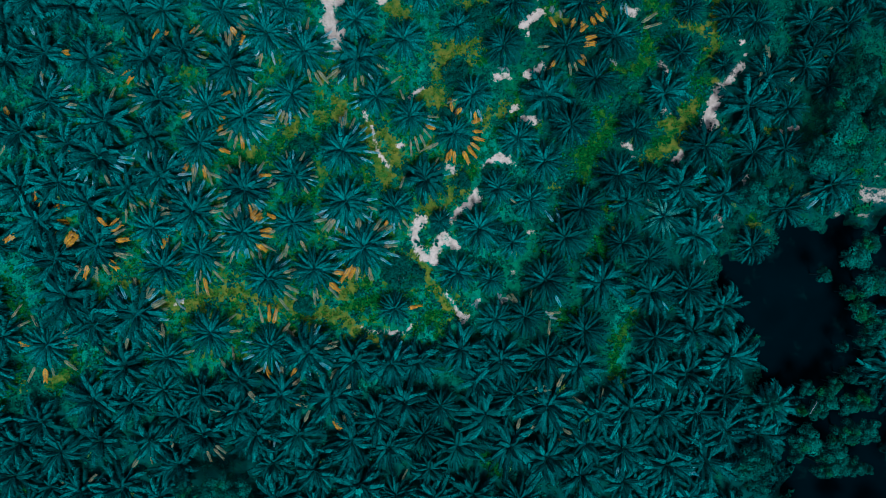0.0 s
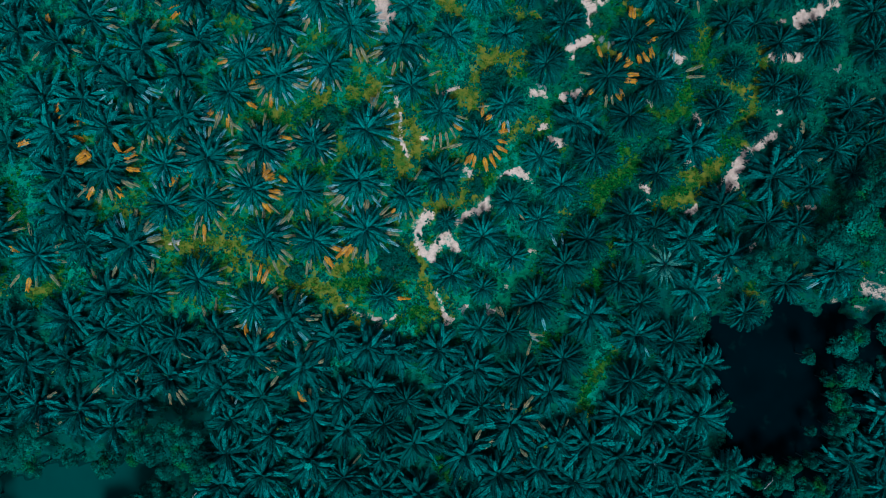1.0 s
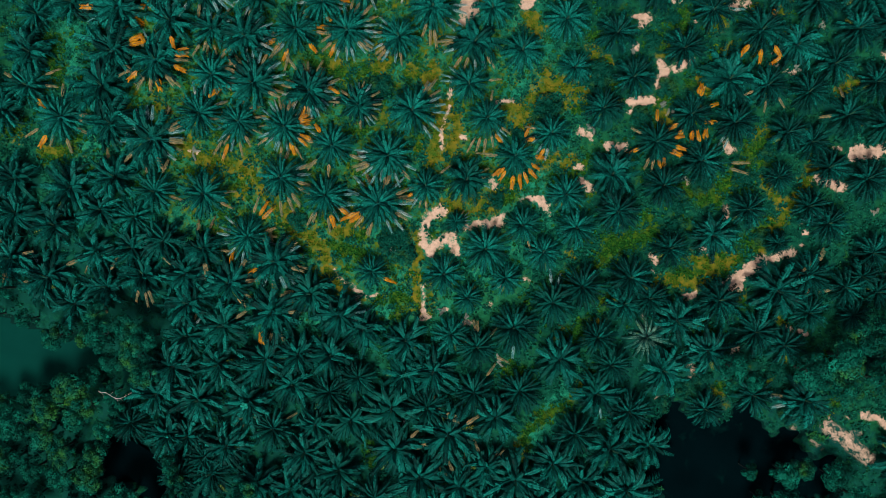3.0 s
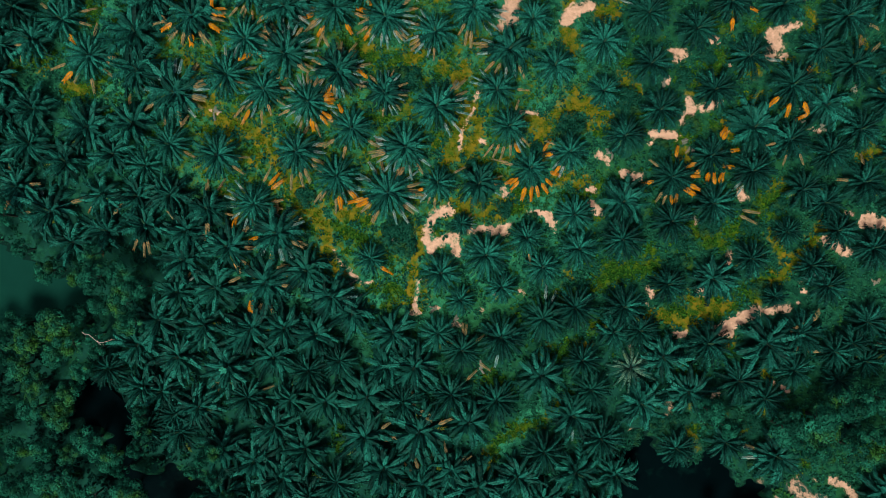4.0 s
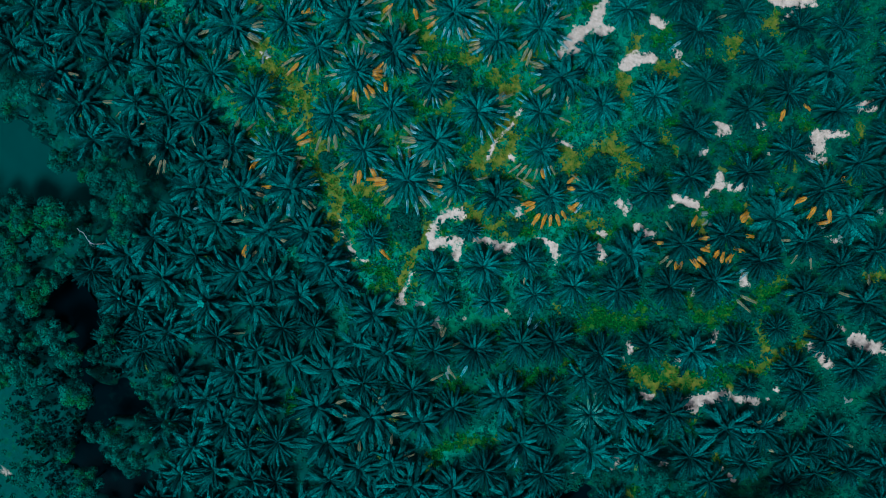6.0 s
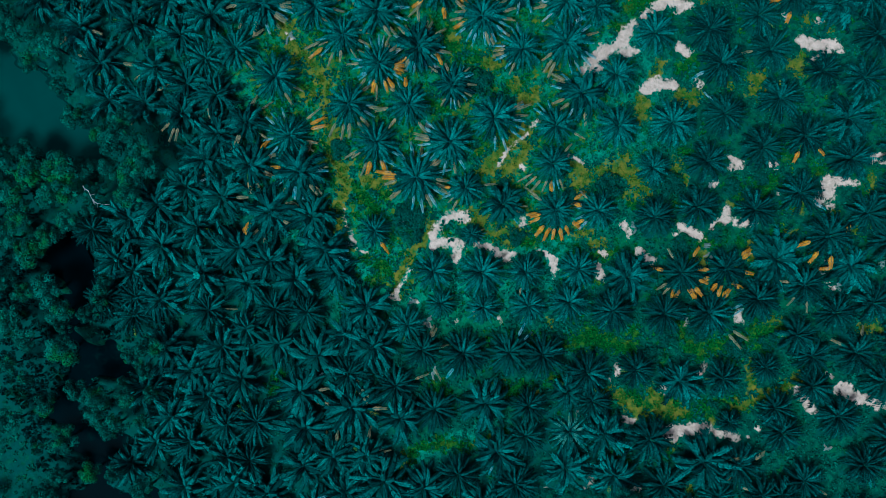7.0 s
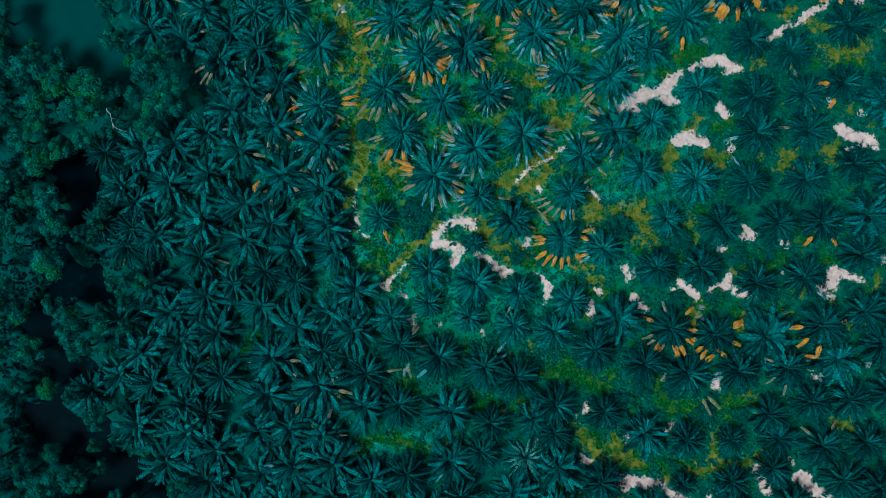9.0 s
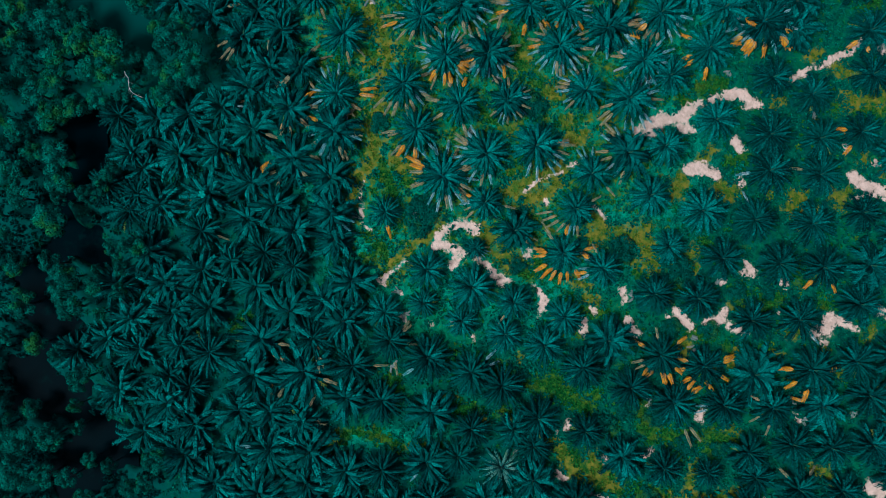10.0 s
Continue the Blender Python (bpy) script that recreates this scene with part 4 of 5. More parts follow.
CREEK = [(-26.6, -55.6, 2.4), (-22.8, -52.4, 3.4), (-19.1, -54.1, 2.6), (-15.8, -56.4, 1.8), (-12.9, -57.8, 1.4), (-9.8, -57.3, 1.8), (-6.5, -54.5, 3.6), (-6.5, -58.9, 2.2), (-3.4, -63.6, 1.8), (1.8, -63.7, 2.4), (5.2, -60.1, 2.8), (9.1, -64.8, 1.5), (13.7, -67.0, 2.4), (15.0, -62.8, 3.4), (16.1, -59.8, 2.8), (20.2, -58.1, 2.8), (24.4, -55.0, 4.4), (26.7, -58.7, 3.6), (29.8, -62.5, 2.0)]


# ---- ground ----
def hill(x, y):
    return 5.0 * np.exp(-((x + 28) / 46) ** 2 - ((y - 8) / 40) ** 2)


def to_line(x, y, a, b):
    """Distance from the points to the line from a to b, and how far along it they lie."""
    ux, uy = b[0] - a[0], b[1] - a[1]
    k = np.clip(((x - a[0]) * ux + (y - a[1]) * uy) / max(ux * ux + uy * uy, 1e-9), 0, 1)
    return np.hypot(x - a[0] - k * ux, y - a[1] - k * uy), k


def in_pond(x, y, rim):
    """How far inside the rim the points lie (negative outside)."""
    near, odd = np.full(x.shape, 1e9), np.zeros(x.shape, bool)
    for a, b in zip(rim, rim[1:] + rim[:1]):
        near = np.minimum(near, to_line(x, y, a, b)[0])
        if a[1] != b[1]:
            odd ^= ((a[1] > y) != (b[1] > y)) & (x < (b[0] - a[0]) * (y - a[1]) / (b[1] - a[1]) + a[0])
    return np.where(odd, near, -near)


def in_creek(x, y):
    best = np.full(x.shape, -1e9)
    for a, b in zip(CREEK, CREEK[1:]):
        d, k = to_line(x, y, a, b)
        best = np.maximum(best, a[2] + (b[2] - a[2]) * k - d)
    return best


def wetness(x, y):
    ragged = 0.9 * np.sin(x * 0.83 + 2.1 * np.sin(y * 0.41)) + 0.6 * np.sin(y * 1.37 + 1.7 * np.sin(x * 0.77)) + 0.35 * np.sin(x * 2.9 - y * 2.3)
    return ragged + np.maximum(np.maximum(in_pond(x, y, GREEN_POND), in_pond(x, y, DARK_POND)), in_creek(x, y))


def smooth(v, lo, hi):
    k = np.clip((v - lo) / (hi - lo), 0, 1)
    return k * k * (3 - 2 * k)


def strokes(x, y, lines, edge=0.9):
    """0.5 on the edge of the strokes, more inside, less outside."""
    best = np.full(x.shape, -9.0)
    for half, *line in lines:
        for a, b in zip(line, line[1:]):
            best = np.maximum(best, (half - to_line(x, y, a, b)[0]) / min(edge, 0.35 + half))
    return np.clip(0.5 + best * 0.5, 0, 0.88)


def yellowed(x, y):
    """Yellowed grass: along the strokes, and thinly all over the hilltop."""
    young = 0.30 * smooth(y + 12 - 0.15 * x, 0, 8) * smooth(36 - x, 0, 10)
    return np.maximum(strokes(x, y, YELLOW_GRASS, 1.9), np.maximum(young, 0.54 * smooth(hill(x, y), 1.4, 3.8)))


def dried(x, y):
    """Dry ochre grass: along the strokes, and in spots on the hilltop."""
    return np.maximum(strokes(x, y, DRY_GRASS, 1.9), 0.24 * smooth(hill(x, y), 1.6, 3.6))


def palm_shade(x, y):
    """Crown shade painted as a dark ring round each trunk, weaker on the hilltop."""
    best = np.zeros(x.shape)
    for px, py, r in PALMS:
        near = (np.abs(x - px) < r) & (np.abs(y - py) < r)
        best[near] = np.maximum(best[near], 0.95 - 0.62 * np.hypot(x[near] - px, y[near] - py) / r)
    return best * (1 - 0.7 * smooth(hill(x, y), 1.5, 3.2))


def shaded_floor(x, y):
    """Painted shade instead of green cover: under the trees, round the trunks, and under the closed stand of older
    palms.
    """
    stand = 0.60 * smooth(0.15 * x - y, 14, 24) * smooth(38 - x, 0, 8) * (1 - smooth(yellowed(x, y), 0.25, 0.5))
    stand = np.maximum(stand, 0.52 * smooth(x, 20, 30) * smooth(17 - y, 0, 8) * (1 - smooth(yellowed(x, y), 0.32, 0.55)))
    return np.maximum(np.maximum(strokes(x, y, TREE_SHADE_ZONES), stand), palm_shade(x, y) * (1 - smooth(strokes(x, y, DRY_GRASS + BARE_SOIL, 1.9), 0.3, 0.55)))


def relief(x, y):
    lumps = 0.18 * np.sin(x * 0.31 + 1.3 * np.sin(y * 0.17)) * np.sin(y * 0.27 + 1.1 * np.sin(x * 0.21))
    return hill(x, y) + lumps - 2.2 * smooth(wetness(x, y), -1.6, 1.4)


def height(x, y):
    return float(relief(np.array([x], float), np.array([y], float))[0])


def mesh_of(name, verts, faces, *materials):
    me = bpy.data.meshes.new(name)
    me.from_pydata(verts, [], faces)
    for m in materials:
        me.materials.append(m)
    return me


def part(name, me, parent, label=""):
    ob = new(name, me)
    ob.parent = parent
    return tagged(ob, label)


fine_step = np.arange(-84.0, 84.01, 0.45)
far_step = np.array([88, 95, 105, 120, 145, 180, 240, 340, 520, 900, 1600, 3000.0])
axis = np.concatenate([-far_step[::-1], fine_step, far_step])
gx, gy = (g.ravel() for g in np.meshgrid(axis, axis))
gz = relief(gx, gy)
n_axis = len(axis)
cell = (np.arange(n_axis - 1)[:, None] * n_axis + np.arange(n_axis - 1)[None, :]).ravel()
quads = np.stack([cell, cell + 1, cell + n_axis + 1, cell + n_axis], 1)
sheet = mesh_of("ground", np.stack([gx, gy, gz], 1).tolist(), quads.tolist(), GROUND)
soil_at = strokes(gx, gy, BARE_SOIL)
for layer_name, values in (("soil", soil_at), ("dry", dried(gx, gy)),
                           ("yellow", yellowed(gx, gy)), ("floor_shade", shaded_floor(gx, gy)), ("turf", np.maximum(smooth(hill(gx, gy), 0.9, 3.6), strokes(gx, gy, SHORT_TURF))), ("wet", np.clip(0.5 + 0.35 * (wetness(gx, gy) + 0.5), 0, 1))):
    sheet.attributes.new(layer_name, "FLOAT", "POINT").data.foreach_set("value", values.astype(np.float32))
sheet.polygons.foreach_set("use_smooth", np.ones(len(sheet.polygons), bool))
tagged(new("ground", sheet), "teal-green creeping ground cover with bare pinkish sandy soil", "ground", kind="structure")


def water_sheet(name, rim, material, label):
    # the level sheet runs on under the banks; the ground cuts its outline
    (west, east), (south, north) = ((min(a[i] for a in rim) - 2.0, max(a[i] for a in rim) + 2.0) for i in (0, 1))
    me = mesh_of(name, [(west, south, -0.95), (east, south, -0.95), (east, north, -0.95), (west, north, -0.95)], [(0, 1, 2, 3)], material)
    tagged(new(name, me), label, "water", kind="structure")


water_sheet("water_pond", GREEN_POND, GREEN_WATER, "still turbid green pond with overgrown banks")
water_sheet("water_dark_pond", DARK_POND, DARK_WATER, "nearly black still pond in the shade of trees")
water_sheet("water_creek", [c[:2] for c in CREEK], DARK_WATER, "black still creek water between trees")


# ---- plants ----
def frond(verts, faces, tints, rng, turn, rise, bend, length, blades, blade, sag=1.0, start=(0, 0, 0), wide=0.28, bare=0.14, spread=1.0, swing=0.3):
    """One feather frond: a bent three-sided stalk with two rows of tapered, drooping blades."""
    c, s = math.cos(turn), math.sin(turn)
    out, side = Vector((c, s, 0)), Vector((-s, c, 0))
    steps = 4
    p, line = Vector(start), []
    swing = rng.uniform(-swing, swing)
    for i in range(steps + 1):
        k = i / steps
        a = rise - bend * k ** 1.25
        way = (out + side * swing * k).normalized() * math.cos(a) + Vector((0, 0, math.sin(a)))
        line.append((p.copy(), way))
        p += way * length / steps
    base = len(verts)
    for i, (q, way) in enumerate(line):
        w = 0.06 * (1 - 0.8 * i / steps)
        for off in (side * w, side * -w, Vector((0, 0, w * 0.9))):
            verts.append(tuple(q + off))
    for i in range(steps):
        for j in range(3):
            a, b = base + i * 3 + j, base + i * 3 + (j + 1) % 3
            faces.append((a, b, b + 3, a + 3))
            tints.append(1)
    for i in range(blades):
        k = bare + (1 - bare) * (i + 0.5 + rng.uniform(-0.3, 0.3)) / blades
        f = min(k * steps, steps - 0.01)
        j = int(f)
        q = line[j][0].lerp(line[j + 1][0], f - j)
        way = line[j][1].lerp(line[j + 1][1], f - j)
        size = blade * (0.45 + 0.55 * math.sin(math.pi * min(1, 0.06 + k * 0.78))) * rng.uniform(0.85, 1.12)
        lean = (1.08 - 0.36 * k) * spread
        for sgn in (1, -1):
            ahead = way * math.cos(lean) + side * (sgn * math.sin(lean))
            mid = q + ahead * size * 0.5 + Vector((0, 0, rng.uniform(-0.08, 0.04)))
            tip = q + ahead * size * 0.95 + Vector((0, 0, -sag * size * rng.uniform(0.6, 1.4)))
            across = way * wide * 0.5
            n = len(verts)
            verts.extend((tuple(q - across * 0.7), tuple(q + across * 0.7), tuple(mid + across), tuple(mid - across), tuple(tip)))
            faces.extend(((n, n + 1, n + 2, n + 3), (n + 3, n + 2, n + 4)))
            tints.extend((0, 0))


def crown_pieces(seed, fronds, material, open_up=0.0, blade=0.62, loose=0.0, stalk=STALK, pale=0.5):
    """The fronds of a crown about 4.2 m in radius: upright young ones in the heart, arching and then drooping ones around it."""
    rng = random.Random(seed)
    pieces = []
    turn = rng.uniform(0, 6.28)
    for i in range(fronds):
        verts, faces, tints = [], [], []
        k = (i + 0.5) / fronds
        turn += 2.399963 + rng.uniform(-0.16, 0.16) * (1 + 3.0 * loose)
        rise = radians(74 - 62 * k ** (0.58 + 0.17 * loose) + rng.uniform(-6, 6) * (1 + loose) + open_up)
        bend = radians(44 + 34 * k * (1 - 0.3 * loose) + rng.uniform(-10, 12) * (1 + loose))
        length = (2.6 + 2.2 * min(1, k * 2.6)) * rng.uniform(0.95 - 0.32 * loose, 1.04)
        frond(verts, faces, tints, rng, turn, rise, bend, length, 11 if loose else 12, blade * (0.72 + 0.28 * min(1, k * 2.2)) * rng.uniform(0.88, 1.1),
              start=(0.16 * math.cos(turn), 0.16 * math.sin(turn), 0.25 - 0.6 * k), swing=0.22 + 1.15 * loose, sag=rng.uniform(0.75, 1.2), wide=0.30 + 0.05 * loose)
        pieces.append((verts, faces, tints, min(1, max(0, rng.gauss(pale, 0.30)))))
    reach = (3.6 + 0.55 * loose) / np.percentile([math.hypot(v[0], v[1]) for p in pieces for v in p[0]], 97)
    return [([(x * reach, y * reach, z) for x, y, z in verts], faces, tints, tone) for verts, faces, tints, tone in pieces], (material, stalk)


def leafy_mesh(name, pieces, materials):
    """One mesh of the given fronds."""
    verts, faces, tints, tones = [], [], [], []
    for v, f, t, tone in pieces:
        n = len(verts)
        verts.extend(v)
        faces.extend(tuple(i + n for i in face) for face in f)
        tints.extend(t)
        tones.extend([tone] * len(f))
    me = mesh_of(name, verts, faces, *materials)
    me.polygons.foreach_set("material_index", tints)
    me.attributes.new("tone", "FLOAT", "FACE").data.foreach_set("value", tones)
    return me


def crown_meshes(*shape):
    """A crown as one mesh, and as a list of single fronds for the palms that the camera passes nearest."""
    pieces, materials = crown_pieces(*shape)
    return leafy_mesh("crown", pieces, materials), [leafy_mesh("frond", [p], materials) for p in pieces]


def trunk_mesh(seed, tall):
    """A stout palm trunk, knobbly with the stubs of cut fronds."""
    rng = random.Random(seed)
    verts, faces, rings, around = [], [], 12, 9
    for i in range(rings + 1):
        k = i / rings
        for j in range(around):
            a = 2 * math.pi * (j + 0.5 * (i % 2)) / around
            r = (0.42 - 0.08 * k + 0.10 * (k > 0.9)) * rng.uniform(0.86, 1.18)
            verts.append((r * math.cos(a), r * math.sin(a), -0.3 + (tall + 0.3) * k))
    for i in range(rings):
        for j in range(around):
            a, b = i * around + j, i * around + (j + 1) % around
            faces.append((a, b, b + around, a + around))
    faces.append(tuple(range(rings * around, (rings + 1) * around)))
    return mesh_of("trunk", verts, faces, PALM_BARK)


def spear_mesh():
    verts, faces = [], []
    for i in range(4):
        a = i * 1.7
        n = len(verts)
        r, lean = 0.09, 0.16
        for j in range(4):
            b = a + j * math.pi / 2
            verts.append((r * math.cos(b), r * math.sin(b), 0))
        verts.append((lean * math.cos(a), lean * math.sin(a), 1.9 + 0.3 * i))
        faces.extend((n + j, n + (j + 1) % 4, n + 4) for j in range(4))
    return mesh_of("spear", verts, faces, SPEAR)


def withered_mesh(seed, material, blade, wide, blades, spread, bare=0.52):
    rng = random.Random(seed)
    verts, faces, tints = [], [], []
    frond(verts, faces, tints, rng, 0.0, radians(4), radians(rng.uniform(24, 38)), 4.2, blades, blade, 0.3, wide=wide, bare=bare, spread=spread)
    me = mesh_of("withered_frond", verts, faces, material, STALK)
    me.polygons.foreach_set("material_index", tints)
    return me


TALL = 1.6
# hill crowns lighter, others darker: the light on them is put into leaf tone
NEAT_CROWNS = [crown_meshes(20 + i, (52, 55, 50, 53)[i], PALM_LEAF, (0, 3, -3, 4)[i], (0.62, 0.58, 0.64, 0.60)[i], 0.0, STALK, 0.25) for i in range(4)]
LIT_HILL_CROWNS = [crown_meshes(24 + i, (50, 54, 52)[i], PALM_LEAF, (0, 2, -3)[i], (0.60, 0.58, 0.62)[i], 0.0, STALK, 0.82) for i in range(3)]
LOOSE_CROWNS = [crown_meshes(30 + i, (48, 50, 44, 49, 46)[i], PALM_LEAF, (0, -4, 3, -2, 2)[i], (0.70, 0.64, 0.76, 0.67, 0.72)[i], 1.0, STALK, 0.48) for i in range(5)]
PALE_CROWN = crown_meshes(77, 22, PALE_LEAF, 0, 0.5)
TRUNKS = [trunk_mesh(40 + i, TALL) for i in range(3)]
SPEAR_MESH = spear_mesh()
ORANGE_FRONDS = [withered_mesh(60 + i, ORANGE_LEAF, 0.72, 0.15, 13, 0.80, 0.60) for i in range(4)]
TAN_FRONDS = [withered_mesh(80 + i, TAN_LEAF, 0.58, 0.12, 14, 0.68, 0.58) for i in range(4)]
YELLOW_FRONDS = [withered_mesh(64 + i, YELLOWING_LEAF, 0.6, 0.10, 8, 0.7) for i in range(3)]
GREY_FRONDS = [withered_mesh(70 + i, GREY_LEAF, 0.56, 0.13, 13, 0.62, 0.55) for i in range(4)]

rng = random.Random(5)
palms = []
for x, y, r in PALMS:
    pale = math.hypot(x - 33.2, y - 4.9) < 2.0
    loose = rng.random() < (0.85 if y < -12 + 0.15 * x or x < -42 else 0.55 if x > 22 and y < 14 else 0.12)
    palm = new("oil_palm")
    size = r / 4.25 * (rng.uniform(0.92, 1.2) if loose else 1.0)
    tall = rng.uniform(0.85, 1.25)
    palm.matrix_basis = pose(x, y, height(x, y) - 0.05, rng.gauss(0, 7 if loose else 4), rng.gauss(0, 7 if loose else 4), 0) @ Matrix.Diagonal((size, size, 1, 1))
    trunk = part("trunk", rng.choice(TRUNKS), palm)
    trunk.matrix_basis = pose(0, 0, 0, 0, 0, rng.uniform(0, 360)) @ Matrix.Diagonal((1, 1, tall, 1))
    head = TALL * tall - 0.15
    whole, single = PALE_CROWN if pale else rng.choice(LOOSE_CROWNS if loose else LIT_HILL_CROWNS if hill(x, y) > 2.0 else NEAT_CROWNS)
    seat = pose(0, 0, head, 0, 0, rng.uniform(0, 360)) @ Matrix.Diagonal((1, 1, 0.5 + 0.5 * size, 1))
    if math.hypot(x, y) < 36:
        for me in single:
            part("frond", me, palm).matrix_basis = seat
    else:
        part("crown", whole, palm).matrix_basis = seat
    spear = part("spear", SPEAR_MESH, palm, "yellow-green unopened spear leaves")
    spear.matrix_basis = pose(0, 0, head + 0.2, 0, 0, rng.uniform(0, 360))
    palms.append([palm, x, y, r, size, head, 0, pale])


def hang_frond(entry, turn, reach, meshes, label, lift=0.0):
    palm, x, y, r, size, head, count, pale = entry
    k = reach / (4.0 * size)
    dead = part("withered_frond", rng.choice(meshes), palm, label)
    dead.matrix_basis = pose(0, 0, head + lift - rng.uniform(0.1, 0.35), 0, rng.uniform(-4, 4), math.degrees(turn)) @ Matrix.Diagonal((k, rng.uniform(0.85, 1.2), 1, 1))


# withered fronds, each on the palm that stands nearest to its tip: some still orange, most faded to tan
for tips, meshes, words in ((ORANGE_TIPS, ORANGE_FRONDS, "dry orange-brown hanging frond"), (TAN_TIPS, TAN_FRONDS, "faded tan hanging frond")):
    for x, y in tips:
        entry = min(palms, key=lambda e: abs(math.hypot(e[1] - x, e[2] - y) - e[3] * 0.85) + 0.3 * math.hypot(e[1] - x, e[2] - y))
        away = math.hypot(x - entry[1], y - entry[2])
        if away < entry[3] * 1.6:
            entry[6] += 10
            turn = math.atan2(y - entry[2], x - entry[1])
            hang_frond(entry, turn, max(away + 0.9, entry[3] * 1.02), meshes, words, 0.95)
            if rng.random() < 0.2:
                hang_frond(entry, turn + rng.choice((-1, 1)) * rng.uniform(0.12, 0.2), max(away + 0.6, entry[3] * 0.98), meshes, words, 0.9)
# here and there a lower frond has yellowed
for entry in palms:
    for i in range(rng.choice((0, 0, 0, 0, 1, 1, 2))):
        hang_frond(entry, rng.uniform(0, 6.28), entry[3] * rng.uniform(0.5, 0.85), YELLOW_FRONDS, "yellowing frond", 0.9)
# greyed fronds are common on the hilltop and rare elsewhere; the GREYED palms are fringed with them all round
for entry in palms:
    on_top = hill(entry[1], entry[2]) / 5.0
    many = rng.choice((3, 5, 7, 9, 13)) if rng.random() < on_top * 2.0 - 0.85 else (rng.choice((1, 2)) if rng.random() < 0.1 else 0)
    if min(math.hypot(entry[1] - ax, entry[2] - ay) for ax, ay in GREYED) < 3.0:
        many = rng.choice((14, 17, 20))
    turn = rng.uniform(0, 6.28)
    orange_share, tan_share = (rng.choice((0.0, 0.0, 0.05, 0.15)), rng.choice((0.15, 0.35))) if on_top > 0.6 else (0.0, 0.2)
    for i in range(many):
        turn += rng.uniform(0.15, 0.5)
        if rng.random() < orange_share:
            hang_frond(entry, turn, entry[3] * rng.uniform(0.98, 1.18), ORANGE_FRONDS, "dry orange-brown hanging frond", 0.5)
            entry[6] += 10
        elif rng.random() < tan_share:
            hang_frond(entry, turn, entry[3] * rng.uniform(0.98, 1.18), TAN_FRONDS, "faded tan hanging frond", 0.5)
            entry[6] += 1
        else:
            hang_frond(entry, turn, entry[3] * rng.uniform(0.96, 1.16), GREY_FRONDS, "grey withered hanging frond", 0.5)
            entry[6] += 1
for palm, x, y, r, size, head, count, pale in palms:
    words = ("pale young oil palm with a yellow-green heart" if pale else
             "oil palm with orange withered fronds hanging round its crown" if count >= 20 else
             "oil palm with grey withered outer fronds" if count else
             "dark teal-green oil palm with a full arching crown")
    tagged(palm, words, "palm tree", "oil palms of the plantation")


def leafy_crown(seed, lobes, leaves, material, leaf=0.3, flat_top=1.0):
    """A lobed broadleaf crown about 4 m in radius: single leaves laid over uneven rounded heads, with dark gaps between them."""
    rng = random.Random(seed)
    verts, faces, tones = [], [], []
    for i in range(lobes):
        far = 2.85 * math.sqrt((i + 0.3) / lobes)
        turn = i * 2.4 + rng.uniform(-0.4, 0.4)
        r = rng.uniform(0.75, 1.45)
        tone = min(1, max(0, rng.gauss(0.55, 0.22)))
        c = Vector((far * math.cos(turn), far * math.sin(turn), flat_top * (2.1 - 0.24 * far * far + rng.uniform(-0.7, 0.7))))
        for j in range(int(leaves * r * r / 1.2)):
            u = Vector((rng.gauss(0, 1), rng.gauss(0, 1), rng.gauss(0.3, 1))).normalized()
            if u.z < -0.35:
                continue
            lump = 1 + 0.26 * noise.noise(c + u * 3.1) + 0.10 * noise.noise(c + u * 8.0)
            q = c + Vector((u.x, u.y, u.z * 0.85)) * r * lump * rng.uniform(0.90, 1.03)
            tilt = (u + Vector((rng.uniform(-0.5, 0.5), rng.uniform(-0.5, 0.5), rng.uniform(-0.2, 0.5)))).normalized()
            a = tilt.orthogonal().normalized()
            a.rotate(Matrix.Rotation(rng.uniform(0, 6.28), 3, tilt))
            b = tilt.cross(a)
            s = leaf * rng.uniform(0.6, 1.25)
            n = len(verts)
            verts.extend((tuple(q - a * s * 0.6), tuple(q + b * s * 0.5 + a * s * 0.3), tuple(q - b * s * 0.5 + a * s * 0.3)))
            faces.append((n, n + 1, n + 2))
            tones.append(tone)
    me = mesh_of("crown", verts, faces, material)
    me.attributes.new("tone", "FLOAT", "FACE").data.foreach_set("value", tones)
    return me


def limb_mesh(seed, tall):
    """A tapered trunk that forks into five limbs reaching into the crown."""
    rng = random.Random(seed)
    verts, faces = [], []

    def tube(a, b, ra, rb):
        way = (b - a).normalized()
        u = way.orthogonal().normalized()
        v = way.cross(u)
        n = len(verts)
        for p, r in ((a, ra), (a.lerp(b, 0.5) + u * rng.uniform(-0.15, 0.15), (ra + rb) / 2), (b, rb)):
            verts.extend(tuple(p + (u * math.cos(i * 1.0472) + v * math.sin(i * 1.0472)) * r) for i in range(6))
        for k in (0, 6):
            faces.extend((n + k + i, n + k + (i + 1) % 6, n + k + 6 + (i + 1) % 6, n + k + 6 + i) for i in range(6))

    fork = Vector((rng.uniform(-0.3, 0.3), rng.uniform(-0.3, 0.3), tall * 0.7))
    tube(Vector((0, 0, -0.4)), fork, 0.32, 0.22)
    for i in range(5):
        a = i * 1.257 + rng.uniform(-0.3, 0.3)
        tube(fork, Vector((2.3 * math.cos(a), 2.3 * math.sin(a), tall + rng.uniform(0.2, 1.0))), 0.16, 0.05)
    return mesh_of("trunk", verts, faces, TREE_BARK)


